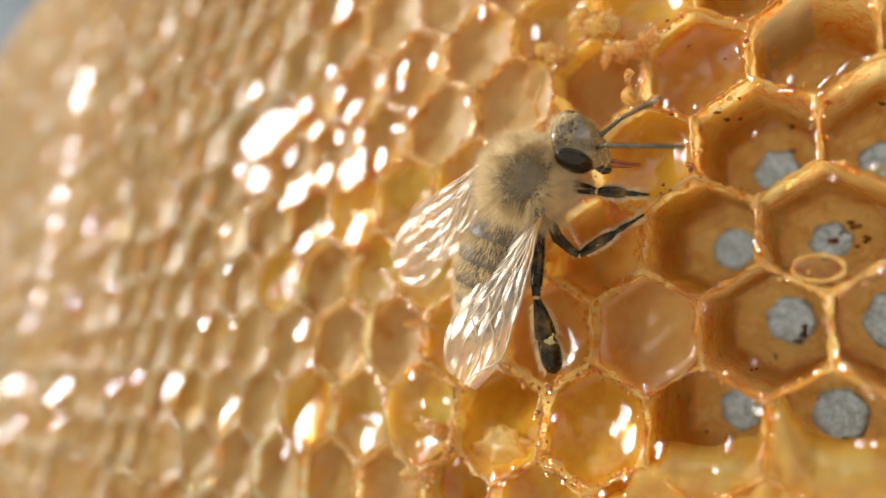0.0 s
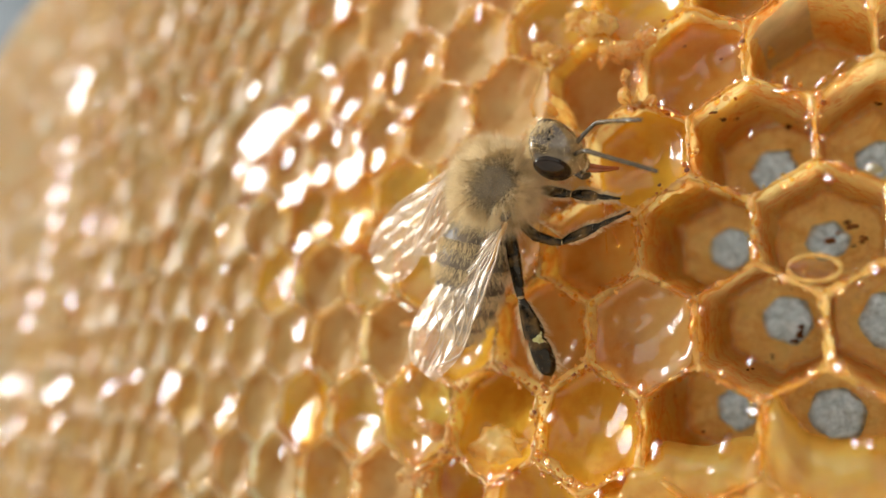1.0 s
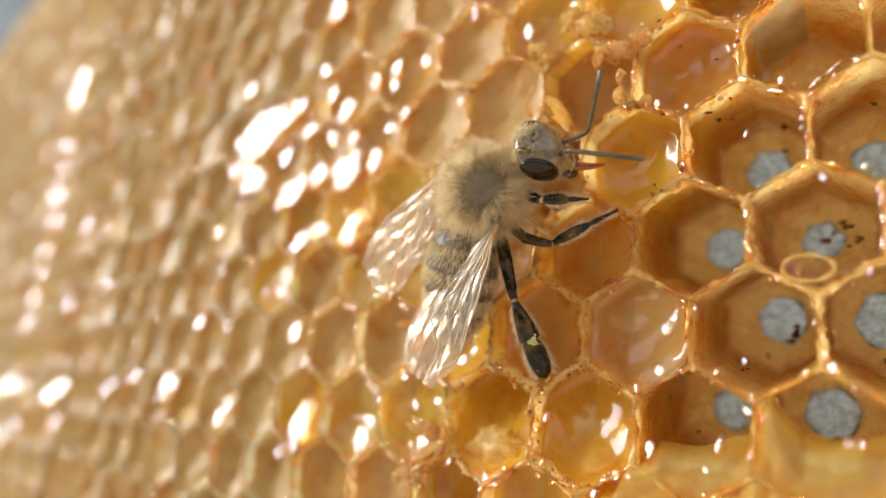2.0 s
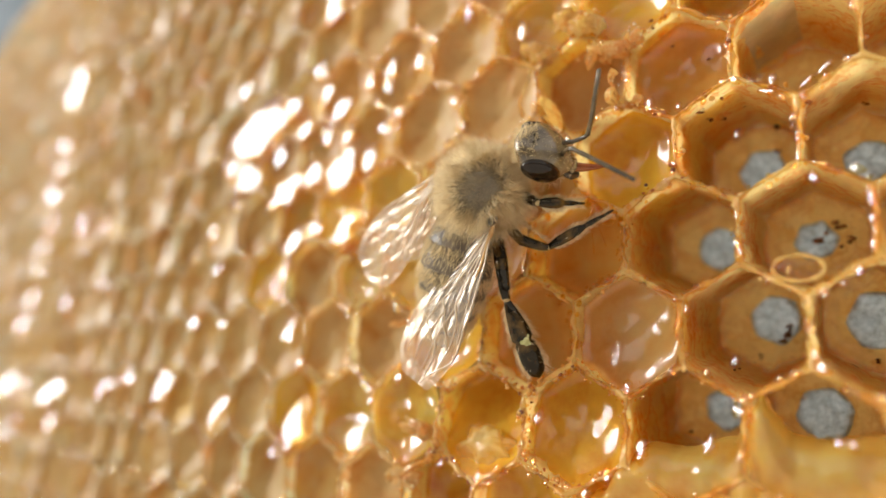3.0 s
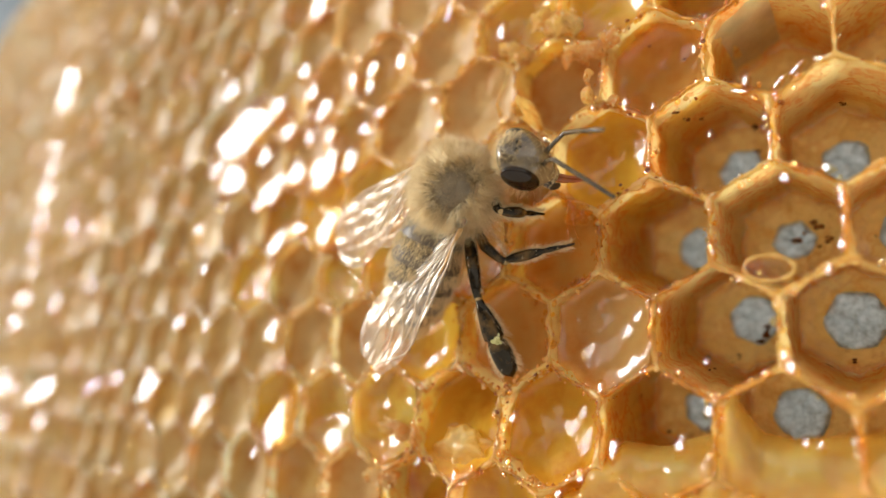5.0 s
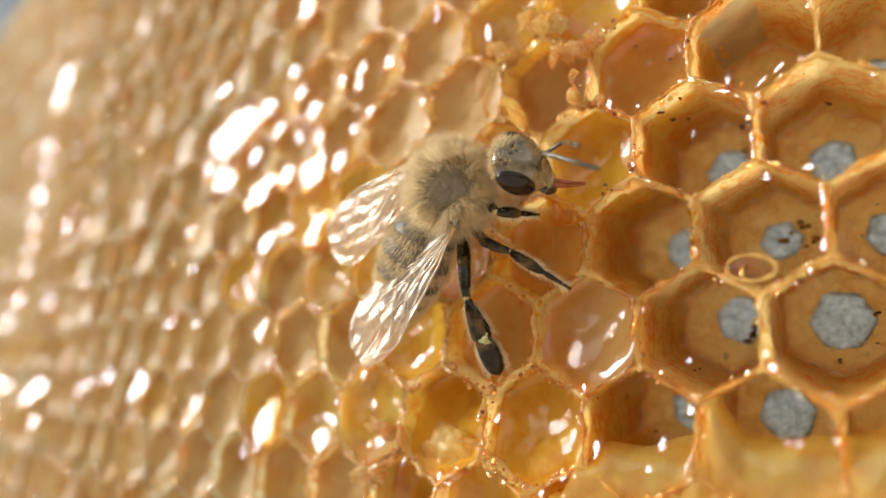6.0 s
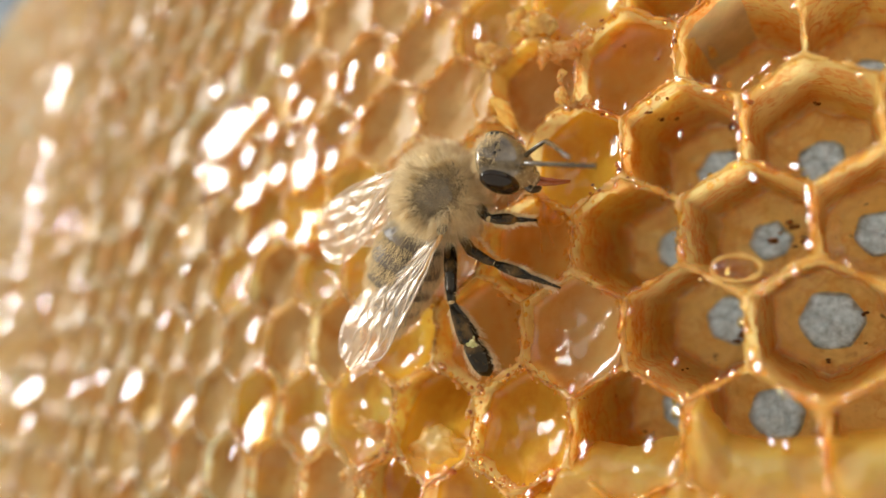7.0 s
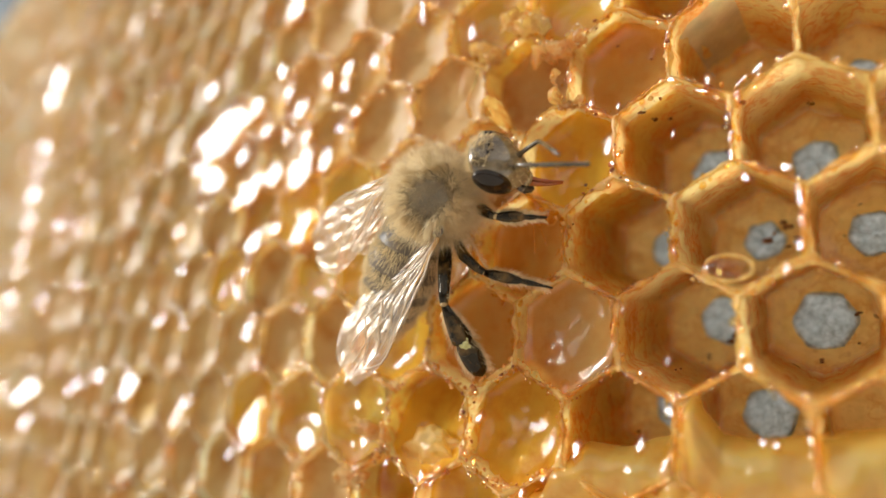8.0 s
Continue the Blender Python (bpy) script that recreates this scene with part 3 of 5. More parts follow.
def girth(s):
    """Half width of the abdomen at s mm behind the waist."""
    return 2.04 * max(0.0, math.sin(math.pi * min(1.0, (s + 0.35) / 8.1) ** 0.80)) ** 0.62


def build_abdomen(bee, rng):
    core = []
    for k in range(1, 14):
        s = ABDOMEN_LENGTH * k / 14
        r = girth(s) * 0.90
        core.append([(-s, r * math.cos(q), r * 0.86 * math.sin(q)) for q in (2 * math.pi * i / 24 for i in range(24))])
    v, f = rings(core, (-ABDOMEN_LENGTH, 0, 0), (0, 0, 0))
    abdomen = piece("abdomen", v, [tuple(reversed(q)) for q in f], CUTICLE, bee, "dark tapering abdomen with pale hair bands")
    edges = (0.25, 1.55, 2.95, 4.25, 5.45, 6.5, 7.45)
    for k in range(6):
        a, b = edges[k], edges[k + 1] + 0.12
        loops = []
        for m, (s, g) in enumerate(((a, 0.93), (a + 0.12, 1.0), ((a + b) / 2, 1.0), (b - 0.08, 1.0), (b, 0.99), (b - 0.02, 0.94))):
            r = girth(min(s, 7.5)) * g + 0.02
            loops.append([(-s, r * math.cos(q), r * 0.88 * math.sin(q)) for q in (2 * math.pi * i / 30 for i in range(30))])
        pv, pf = rings(loops)
        piece("segment", pv, [tuple(reversed(q)) for q in pf], PLATE, abdomen)
        spots = []
        for _ in range(2100):
            q, s = rng.uniform(0, 2 * math.pi), a + (b - a) * min(1, abs(rng.gauss(0.14, 0.28)))
            r = girth(s)
            p = Vector((-s, r * math.cos(q), r * 0.88 * math.sin(q)))
            spots.append((p, Vector((-1.3, 0.8 * math.cos(q), 0.8 * math.sin(q))) + Vector((rng.uniform(-1, 1), rng.uniform(-1, 1), rng.uniform(-1, 1))) * 0.3,
                          rng.uniform(0.28, 0.5)))
        hv, hf = down(rng, spots, 0.022)
        piece("hair_band", hv, hf, PALE_FUR, abdomen, "short pale hair band", kind="stuff")
    return abdomen


def head_form(p):
    """Broad at the crown, narrowing to the jaws, flat in the face."""
    s = (p.x + 1.75) / 3.5
    w = 1.0 - 0.72 * max(0.0, s - 0.3) ** 1.2 - 0.5 * max(0.0, 0.28 - s)
    return Vector((p.x, p.y * w, p.z * (1.0 if p.z > 0 else 0.85)))


def build_feeler(head, side):
    name = "antenna"
    pts = [(0, 0, 0), (0.35, side * 0.12, 0.42), (0.85, side * 0.22, 0.80), (1.05, side * 0.24, 0.86), (1.95, side * 0.2, 0.66), (3.0, side * 0.10, 0.36), (4.3, 0, 0)]
    v, f = tube(pts, [0.13, 0.11, 0.105, 0.12, 0.115, 0.115, 0.10], 10)
    return piece(name, v, f, FEELER, head, "thin dark elbowed antenna")


def build_head(bee, rng):
    v, f = egg(0, 0, 0, 1.75, 1.72, 0.98, 28, 20, 0.02, head_form)
    head = piece("head", v, [tuple(reversed(q)) for q in f], FACE, bee, "grey-brown downy head")
    for side in (-1, 1):
        def eye_form(p, side=side):
            return Vector((p.x, p.y - side * 0.16 * p.x * abs(p.x) * 0.3, p.z))
        ev, ef = egg(-0.28, side * 1.20, 0.14 if side < 0 else -0.15, 1.06, 0.46, 0.70, 32, 24, 0.0, eye_form)
        piece("eye", ev, [tuple(reversed(q)) for q in ef], EYE_MAT, head, "large glossy black compound eye")
    for dx, dy in ((-1.15, -0.22), (-1.15, 0.22), (-0.95, 0.0)):
        ov, of = egg(dx, dy, 0.78, 0.08, 0.08, 0.08, 10, 8)
        piece("ocellus", ov, [tuple(reversed(q)) for q in of], EYE_MAT, head)
    for side in (-1, 1):
        jv, jf = tube([(1.35, side * 0.52, -0.15), (1.75, side * 0.50, -0.2), (2.08, side * 0.30, -0.22), (2.25, side * 0.12, -0.22)],
                      [0.24, 0.23, 0.19, 0.10], 10, 0.6)
        piece("mandible", jv, jf, CUTICLE, head, "dark glossy jaw")
    lv, lf = egg(1.55, 0, 0.12, 0.35, 0.5, 0.25, 14, 10)
    piece("upper_lip", lv, [tuple(reversed(q)) for q in lf], FACE, head)
    for side in (-0.5, 0.5):
        tv, tf = tube([(1.7, side * 0.3, -0.1), (2.3, side * 0.24 + 0.08, 0.1), (2.8, side * 0.18 + 0.2, 0.30), (3.4, side * 0.1 + 0.40, 0.6)],
                      [0.13, 0.12, 0.085, 0.04], 8)
        piece("tongue", tv, tf, TONGUE, head, "reddish amber tongue reaching for honey")
    spots = egg_spots(rng, 2500, (1.72, 1.60, 0.95), (0.5, 0, 0.0), lambda u: 0.11 + (0.28 if u.x < -0.6 else 0),
                      lambda u: (1.0 if abs(u.y) < 0.55 else 0.05) if u.x < -0.6 else (0.45 if abs(u.y) < 0.5 else 0.08))
    spots += egg_spots(rng, 500, (1.6, 1.72, 0.9), (0, 0, -0.3), lambda u: 0.55, lambda u: 1.0 if u.z < -0.2 else 0.0)
    hv, hf = down(rng, spots, 0.016)
    piece("head_down", hv, hf, PALE_FUR, head, "short pale down on the head", kind="stuff")
    feelers = [build_feeler(head, s) for s in (1, -1)]
    return head, feelers


def build_thorax(bee, rng):
    v, f = egg(0, 0, 0, 2.1, 1.85, 1.75, 30, 20, 0.02)
    thorax = piece("thorax", v, [tuple(reversed(q)) for q in f], SKIN, bee, "dark thorax under dense tan down")

    def bald(u):
        d = (u - Vector((0.15, -0.42, 0.90))).length + 0.10 * noise.noise(u * 3.0)
        e = min(1.0, max(0.0, (d - 0.32) / 0.62))
        return 0.05 + 0.95 * e * e * (3 - 2 * e)
    spots = egg_spots(rng, 34000, (2.1, 1.85, 1.75), (-0.25, 0, 0.15), lambda u: 0.14 + 0.70 * bald(u), bald)
    # longer pale tufts round the wing roots and under the collar
    spots += egg_spots(rng, 2600, (2.1, 1.85, 1.75), (-0.1, 0, 0.1), lambda u: 1.15,
                       lambda u: 1.0 if abs(u.y) > 0.72 and u.z > -0.25 and abs(u.x) < 0.6 else 0.0)
    spots += egg_spots(rng, 6000, (2.1, 1.85, 1.75), (-0.35, 0, -0.2), lambda u: 1.25, lambda u: 1.0 if abs(u.y) > 0.45 and u.z < 0.1 and u.x < 0.6 else 0.0)
    hv, hf = down(rng, spots, 0.018)
    piece("thorax_down", hv, hf, FUR, thorax, "dense tan down with a thin patch on top", kind="stuff")
    nap = egg_spots(rng, 9000, (2.1, 1.85, 1.75), (-0.3, 0, 0.0), lambda u: 0.15, lambda u: 1.0 if (u - Vector((0.15, -0.42, 0.90))).length < 0.8 else 0.0)
    hv, hf = down(rng, nap, 0.014)
    piece("thorax_nap", hv, hf, NAP, thorax, "short olive-grey nap on the back", kind="stuff")
    for x, y, z in ((-0.5, -2.0, 0.85), (0.10, 1.78, 1.08)):
        tv, tf = egg(x, y, z, 0.34, 0.26, 0.24, 12, 8)
        piece("tegula", tv, [tuple(reversed(q)) for q in tf], CUTICLE, thorax, "small dark wing-root scale")
    return thorax


def wing_blade(length, lead, trail, side, lift, n=64, m=52):
    """A corrugated skin; lead and trail give the edges along the length."""
    verts, faces = [], []
    for layer in (0.012, -0.012):
        for i in range(n + 1):
            s = i / n
            for k in range(m + 1):
                w = k / m
                y = lead(s) * (1 - w) + trail(s) * w
                z = wing_height(s, w, lift)
                verts.append((s * length, side * y, z + layer))
    c = (n + 1) * (m + 1)
    for i in range(n):
        for k in range(m):
            a = i * (m + 1) + k
            faces.append((a, a + 1, a + m + 2, a + m + 1))
            faces.append((c + a + m + 1, c + a + m + 2, c + a + 1, c + a))
    for i in range(n):
        for k in (0, m):
            a, b = i * (m + 1) + k, (i + 1) * (m + 1) + k
            faces.append((a, b, c + b, c + a))
    return verts, faces


def wing_height(s, w, lift):
    """Soft pleats fan out from the root over a softly crumpled skin."""
    fan = w * 4.6 + s * 2.2 + 0.35 * nz3(s * 5, w * 3, lift + 4, 1.0)
    fold = math.sin(2 * math.pi * fan) * 0.5 + 0.2 * math.sin(4 * math.pi * fan + 1.0)
    env = math.sin(math.pi * min(1, s * 0.85 + 0.1))
    return lift + 0.055 * fold * env + 0.35 * w * (1 - w) * s + 0.14 * nz3(s * 6, w * 4, lift, 1.0) + 0.015 * math.sin(s * 34 + w * 13)


def fore_lead(s):
    return 0.25 + 1.10 * math.sin(math.pi * min(1, s * 0.62)) - 1.45 * max(0, s - 0.72) ** 1.6 * 4.0


def fore_trail(s):
    return 0.05 - 2.75 * math.sin(math.pi * 0.5 * min(1, s / 0.78)) ** 1.25 + 6.4 * max(0, s - 0.80) ** 1.55 * 1.9


def hind_lead(s):
    return -0.15 - 0.5 * s


def hind_trail(s):
    return -0.3 - 2.3 * math.sin(math.pi * 0.5 * min(1, s / 0.62)) ** 1.2 + 5.2 * max(0, s - 0.66) ** 1.5 * 1.6


def build_wing(bee, side, name="wing"):
    v, f = wing_blade(9.1, fore_lead, fore_trail, side, 0.10)
    wing = piece(name, v, f, WING, bee, "clear veined wing with a silky sheen")
    hv, hf = wing_blade(6.9, hind_lead, hind_trail, side, -0.12, 40, 30)
    piece("hind_wing", hv, hf, WING, wing, "smaller clear hind wing")

    def vein(line, r0, r1, length=9.1, lead=fore_lead, trail=fore_trail, lift=0.10):
        pts, n = [], 14
        for k in range(n + 1):
            u = k / n
            x = u * (len(line) - 1)
            a = min(int(x), len(line) - 2)
            q = x - a
            s, w = (line[a][e] * (1 - q) + line[a + 1][e] * q for e in (0, 1))
            pts.append((s * length, side * (lead(s) * (1 - w) + trail(s) * w), wing_height(s, w, lift) + 0.015))
        tv, tf = tube(pts, [r0 + (r1 - r0) * k / n for k in range(n + 1)], 6)
        piece("vein", tv, tf, VEIN, wing)
    for line in (((0.0, 0.05), (0.5, 0.02), (0.80, 0.02), (0.99, 0.3)), ((0.02, 0.2), (0.3, 0.14), (0.55, 0.10), (0.74, 0.06)),
                 ((0.04, 0.35), (0.3, 0.30), (0.5, 0.34), (0.72, 0.40), (0.93, 0.42)), ((0.04, 0.5), (0.28, 0.50), (0.5, 0.62), (0.72, 0.72), (0.84, 0.80)),
                 ((0.04, 0.75), (0.25, 0.78), (0.5, 0.95)), ((0.48, 0.36), (0.56, 0.2), (0.66, 0.16), (0.86, 0.14)), ((0.28, 0.5), (0.36, 0.32), (0.45, 0.34)),
                 ((0.5, 0.62), (0.55, 0.48), (0.62, 0.38)), ((0.66, 0.70), (0.70, 0.55), (0.76, 0.41)), ((0.62, 0.38), (0.68, 0.24), (0.76, 0.15)),
                 ((0.72, 0.40), (0.84, 0.28), (0.95, 0.30)), ((0.55, 0.48), (0.70, 0.56), (0.88, 0.62)), ((0.30, 0.62), (0.46, 0.74), (0.64, 0.86)),
                 ((0.12, 0.42), (0.30, 0.40), (0.48, 0.36)), ((0.10, 0.6), (0.26, 0.64), (0.44, 0.82))):
        vein(line, 0.055, 0.028)
    for line in (((0.02, 0.1), (0.4, 0.12), (0.75, 0.2), (0.9, 0.3)), ((0.03, 0.4), (0.3, 0.45), (0.7, 0.6)), ((0.03, 0.7), (0.3, 0.75), (0.55, 0.85))):
        vein(line, 0.06, 0.035, 6.9, hind_lead, hind_trail, -0.12)
    root = [(s * 9.1, side * (fore_lead(s) * 0.85 + fore_trail(s) * 0.15), wing_height(s, 0.15, 0.10) + 0.02) for s in (0.0, 0.04, 0.09, 0.15, 0.22, 0.30)]
    tv, tf = tube(root, [0.13, 0.13, 0.11, 0.09, 0.07, 0.045], 10, 0.7)
    piece("wing_root", tv, tf, AMBER_ROOT, wing, "amber horny wing root")
    return wing


def build_leg(bee, rng, upper, lower, kind):
    """A leg of two keyed parts: thigh from the body to the knee, shin and foot beyond it."""
    wide = {"front": 0.29, "middle": 0.275, "hind": 0.34}[kind]
    back = {"front": 0.0, "middle": -0.42, "hind": 0.1}[kind]
    v, f = tube([(0, 0, 0), (upper * 0.2, back * 0.8, -0.05), (upper * 0.5, back, 0.06), (upper * 0.85, back * 0.4, 0.05), (upper, 0, 0)], [wide, wide * 0.95, wide * 1.1, wide * 0.85, wide * 0.6], 12)
    leg = piece("leg", v, f, LEG_MAT, bee, "glossy black %s leg with fine pale bristles" % kind)
    jv, jf = egg(upper, 0, 0, wide * 0.50, wide * 0.58, wide * 0.58, 12, 8)
    piece("knee", jv, [tuple(reversed(q)) for q in jf], JOINT, leg, "straw-coloured knee joint")
    if kind == "hind":
        pts = [(0.05, 0, 0), (lower * 0.18, 0, 0.08), (lower * 0.36, 0, 0.10), (lower * 0.48, 0, 0.06), (lower * 0.52, 0, 0.04), (lower * 0.56, 0, 0.03),
               (lower * 0.68, 0, 0.02), (lower * 0.84, 0, 0.0), (lower * 0.94, 0, 0), (lower * 0.98, 0, 0)]
        rad = [0.18, 0.36, 0.52, 0.58, 0.42, 0.52, 0.58, 0.56, 0.42, 0.20]
        flat = 0.7
    else:
        pts = [(0.05, 0, 0), (lower * 0.15, 0, 0.05), (lower * 0.38, 0, 0.06), (lower * 0.52, 0, 0.03), (lower * 0.56, 0, 0.02), (lower * 0.66, 0, 0.02), (lower * 0.8, 0, 0.0)]
        rad = [wide * 0.6, wide * 0.95, wide * 1.05, wide * 0.75, wide * 0.45, wide * 0.55, wide * 0.4]
        flat = 0.8
    sv, sf = tube(pts, rad, 14, flat)
    shin = piece("shin", sv, sf, LEG_MAT, bee, "flattened black shin and foot")
    toe0 = pts[-1][0]
    tv, tf = tube([(toe0, 0, 0), (toe0 * 0.6 + lower * 0.4, 0, -0.02), (lower, 0, 0)], [wide * 0.32, wide * 0.28, wide * 0.20], 8)
    ov, of = joined([(sv, sf), (tv, tf)])
    shin.data = mesh_of("shin", ov, of, LEG_MAT)
    return leg, shin, [(p[0] / lower, r) for p, r in zip(pts, rad)], flat


def bristles(rng, profile, length, flat, count, ln):
    """A fringe along both edges of a leg, and finer hairs over its faces."""
    spots = []
    for k in range(count):
        u = rng.uniform(0.06, 0.95)
        r = profile[-1][1]
        for (u0, r0), (u1, r1) in zip(profile, profile[1:]):
            if u0 <= u <= u1:
                r = r0 + (r1 - r0) * (u - u0) / (u1 - u0)
        q = rng.choice((0, math.pi)) + rng.gauss(0, 0.3) if k % 9 else rng.uniform(0, 2 * math.pi)
        spots.append(((u * length, r * 0.95 * math.cos(q), r * 0.95 * flat * math.sin(q)), (1.0, 0.9 * math.cos(q), 0.6 * math.sin(q)),
                      ln * rng.uniform(0.5, 1.3) * (1.0 if k % 9 else 0.5)))
    return down(rng, spots, 0.024)


LEGS = (  # kind, side, root on the body, thigh, shin
    ("front", -1, (1.0, -1.2, -1.2), 2.3, 2.5), ("middle", -1, (-0.4, -1.8, -0.9), 2.7, 3.7), ("hind", -1, (-1.2, -1.3, -1.2), 4.35, 4.3),
    ("front", 1, (1.0, 1.2, -1.2), 2.0, 2.2), ("middle", 1, (-0.3, 1.4, -1.2), 2.0, 2.2), ("hind", 1, (-1.2, 1.3, -1.2), 2.2, 2.6))


def build_bee():
    rng = random.Random(11)
    bee = new("honey_bee")
    tagged(bee, "downy tan and dark-brown worker honey bee feeding on the comb", "bee")
    parts = {"thorax": build_thorax(bee, rng), "abdomen": build_abdomen(bee, rng)}
    parts["head"], parts["feelers"] = build_head(bee, rng)
    parts["wings"] = [build_wing(bee, 1), build_wing(bee, -1)]      # its right wing first
    parts["legs"] = []
    for kind, side, root, upper, lower in LEGS:
        leg, shin, profile, flat = build_leg(bee, rng, upper, lower, kind)
        v, f = bristles(rng, ((0.0, 0.26), (0.6, 0.3), (1.0, 0.17)), upper, 1.0, 420, 0.34)
        piece("leg_bristle", v, f, FUR, leg, "fine pale bristles", kind="stuff")
        v, f = bristles(rng, profile, lower, flat, 900, 0.42 if kind == "hind" else 0.3)
        piece("shin_bristle", v, f, FUR, shin, "fine pale fringe", kind="stuff")
        parts["legs"].append((leg, shin))
    return bee, parts


bee, bee_parts = build_bee()
# the pollen grains caught in the hairs of the right hind shin, and its fringe
hind_shin = bee_parts["legs"][2][1]
pollen_rng = random.Random(4)
clump = []
for _ in range(26):
    r = pollen_rng.uniform(0.06, 0.13)
    ev, ef = egg(2.1 + pollen_rng.gauss(0, 0.15), 0.05 + pollen_rng.gauss(0, 0.10), 0.36 + pollen_rng.gauss(0, 0.05), r * 1.2, r, r, 10, 7, 0.6)
    clump.append((ev, [tuple(reversed(q)) for q in ef]))
gv, gf = joined(clump)
piece("pollen_grain", gv, gf, POLLEN, hind_shin, "pale yellow pollen caught on the shin")


# ---- honey that has run over the face of the comb: x, z, half width ----
# placed where the comb glints; their skins are tilted to mirror the sun
NEAR_POOLS = ((-24.4, 14.3, 2.9), (-21.3, 14.8, 1.3), (-18.7, 15.2, 0.9), (-25.9, 19.2, 0.7), (-15.3, 17.0, 0.6), (-14.2, 14.6, 0.6), (-12.5, 12.6, 0.9),
    (-17.0, 12.7, 0.7), (-14.1, 11.1, 0.5), (-11.8, 10.3, 0.5), (-27.4, 12.3, 0.7), (-20.1, 11.2, 0.7), (-24.8, 10.7, 1.4), (-18.7, 8.1, 1.9),
    (-15.7, 8.5, 0.9), (-12.1, 7.8, 1.4), (-9.5, 7.9, 0.9), (-9.6, 14.1, 0.5), (-7.6, 13.0, 0.5), (-7.3, 14.2, 0.6), (-4.9, 14.0, 0.5),
    (-14.3, 22.5, 0.9), (-6.8, 10.6, 0.5), (-8.3, 10.0, 0.4), (-17.6, 3.7, 0.9), (-15.5, 4.2, 0.6), (-12.0, 3.5, 1.0), (-29.5, 6.9, 0.5))
LOW_POOLS = ((-28.0, 3.2, 0.5), (-30.9, -0.9, 0.8), (-26.6, -1.7, 0.5), (-17.3, -3.2, 1.0), (-16.5, -5.5, 0.6), (-25.9, -8.4, 1.3), (-16.4, -9.7, 1.6),
    (-18.5, -11.6, 0.5), (-35.2, -6.4, 1.6), (-47.6, -5.5, 1.2), (-42.7, -4.9, 0.9), (-64.9, -4.8, 1.9), (-63.8, -8.5, 1.0))
FAR_POOLS = ((-82.1, -3.4, 1.2), (-92.3, -2.4, 2.2), (-82.1, -7.9, 1.3), (-88.8, -9.6, 1.8), (-87.0, 6.2, 1.5), (-81.9, 12.9, 1.5), (-75.7, 40.9, 1.9),
    (-78.9, 39.0, 2.2), (-79.1, 31.0, 1.6), (-80.4, 28.0, 1.6), (-82.1, 24.5, 2.0), (-80.1, 19.6, 2.0), (-81.7, 16.1, 1.8), (-84.6, 9.1, 1.5),
    (-62.8, 14.6, 1.4), (-53.8, 12.9, 1.0), (-53.0, 5.8, 1.0), (-65.1, 5.7, 1.2))
POOL = film_material("run honey", (0.96, 0.80, 0.42), 0.06, 1.45, (330, 0.12, 0.0005, 2.0))


def glint_slope(x, z):
    """Slope, per mm of x and z, that turns honey to mirror the sun."""
    return (-0.148 - 0.0099 * x - 0.0037 * z - 0.000065 * x * x - 0.000043 * x * z - 0.000064 * z * z,
            0.069 - 0.0039 * x - 0.0169 * z - 0.000013 * x * x - 0.000075 * x * z + 0.000047 * z * z)


def build_pool(x, z, r, rng, dome, lie=60, material=POOL, name="honey_pool", label="glistening pool of honey run over the comb rims"):
    """A low, uneven dome of honey over the rims, tilted so that it glints in the sun."""
    n, m, seed = 26, 7, rng.uniform(0, 50)
    stretch, turn = rng.uniform(1.1, 1.9), radians(lie + rng.uniform(-25, 25))
    glint_x, glint_z = glint_slope(x, z)
    top = crest_y(x, z) + 0.06 - 0.15 * min(r, 1.2)

    def skin(px, pz, s):
        h = dome * r * (1 - s * s) + dome * 0.6 * r * nz3(px, seed, pz, 1.3 / r) * (1 - s ** 4)
        return top + glint_x * (px - x) + glint_z * (pz - z) - h + 0.35 * min(1.0, r) * s ** 8
    loops = []
    for k in range(m):
        s = 1 - k / m
        lp = []
        for i in range(n):
            q = 2 * math.pi * i / n
            e = r * s * (1 + 0.55 * noise.noise(Vector((math.cos(q) * 1.3 + seed, math.sin(q) * 1.3, 0.0))))
            a, b = e * math.cos(q) * stretch ** 0.5, e * math.sin(q) / stretch ** 0.5
            px, pz = x + a * math.cos(turn) - b * math.sin(turn), z + a * math.sin(turn) + b * math.cos(turn)
            lp.append((px, skin(px, pz, s), pz))
        loops.append(lp)
    v, f = rings(loops, (x, skin(x, z, 0.0), z))
    ob = piece(name, v, [tuple(reversed(q)) for q in f], material)
    tagged(ob, label, "honey", "honey run over the comb")


# drops that cling to the rims of the nearer cells: x, z, half width
DROPS = ((10.3, 5.7, 0.30), (10.8, 5.1, 0.17), (11.7, 5.3, 0.16), (13.8, -2.2, 0.22), (13.7, -2.8, 0.20), (15.6, -3.9, 0.20), (16.1, -7.5, 0.21), (16.3, -8.1, 0.24),
    (10.0, -7.7, 0.28), (7.9, -8.5, 0.26), (8.3, -11.4, 0.36), (3.1, -9.8, 0.30), (11.5, -11.2, 0.32), (12.7, -9.7, 0.18), (12.9, -9.8, 0.24),
    (16.5, -11.1, 0.17), (17.0, -11.2, 0.17), (11.0, -5.0, 0.21), (10.6, -5.7, 0.19), (10.5, -4.5, 0.17), (16.1, 5.2, 0.26), (17.2, 4.1, 0.26),
    (13.2, 0.2, 0.17), (8.8, 0.3, 0.18), (-1.9, 9.9, 0.30), (-1.7, 8.5, 0.26), (-9.0, -7.8, 0.22), (-8.8, -8.5, 0.20), (-6.3, -7.1, 0.32))
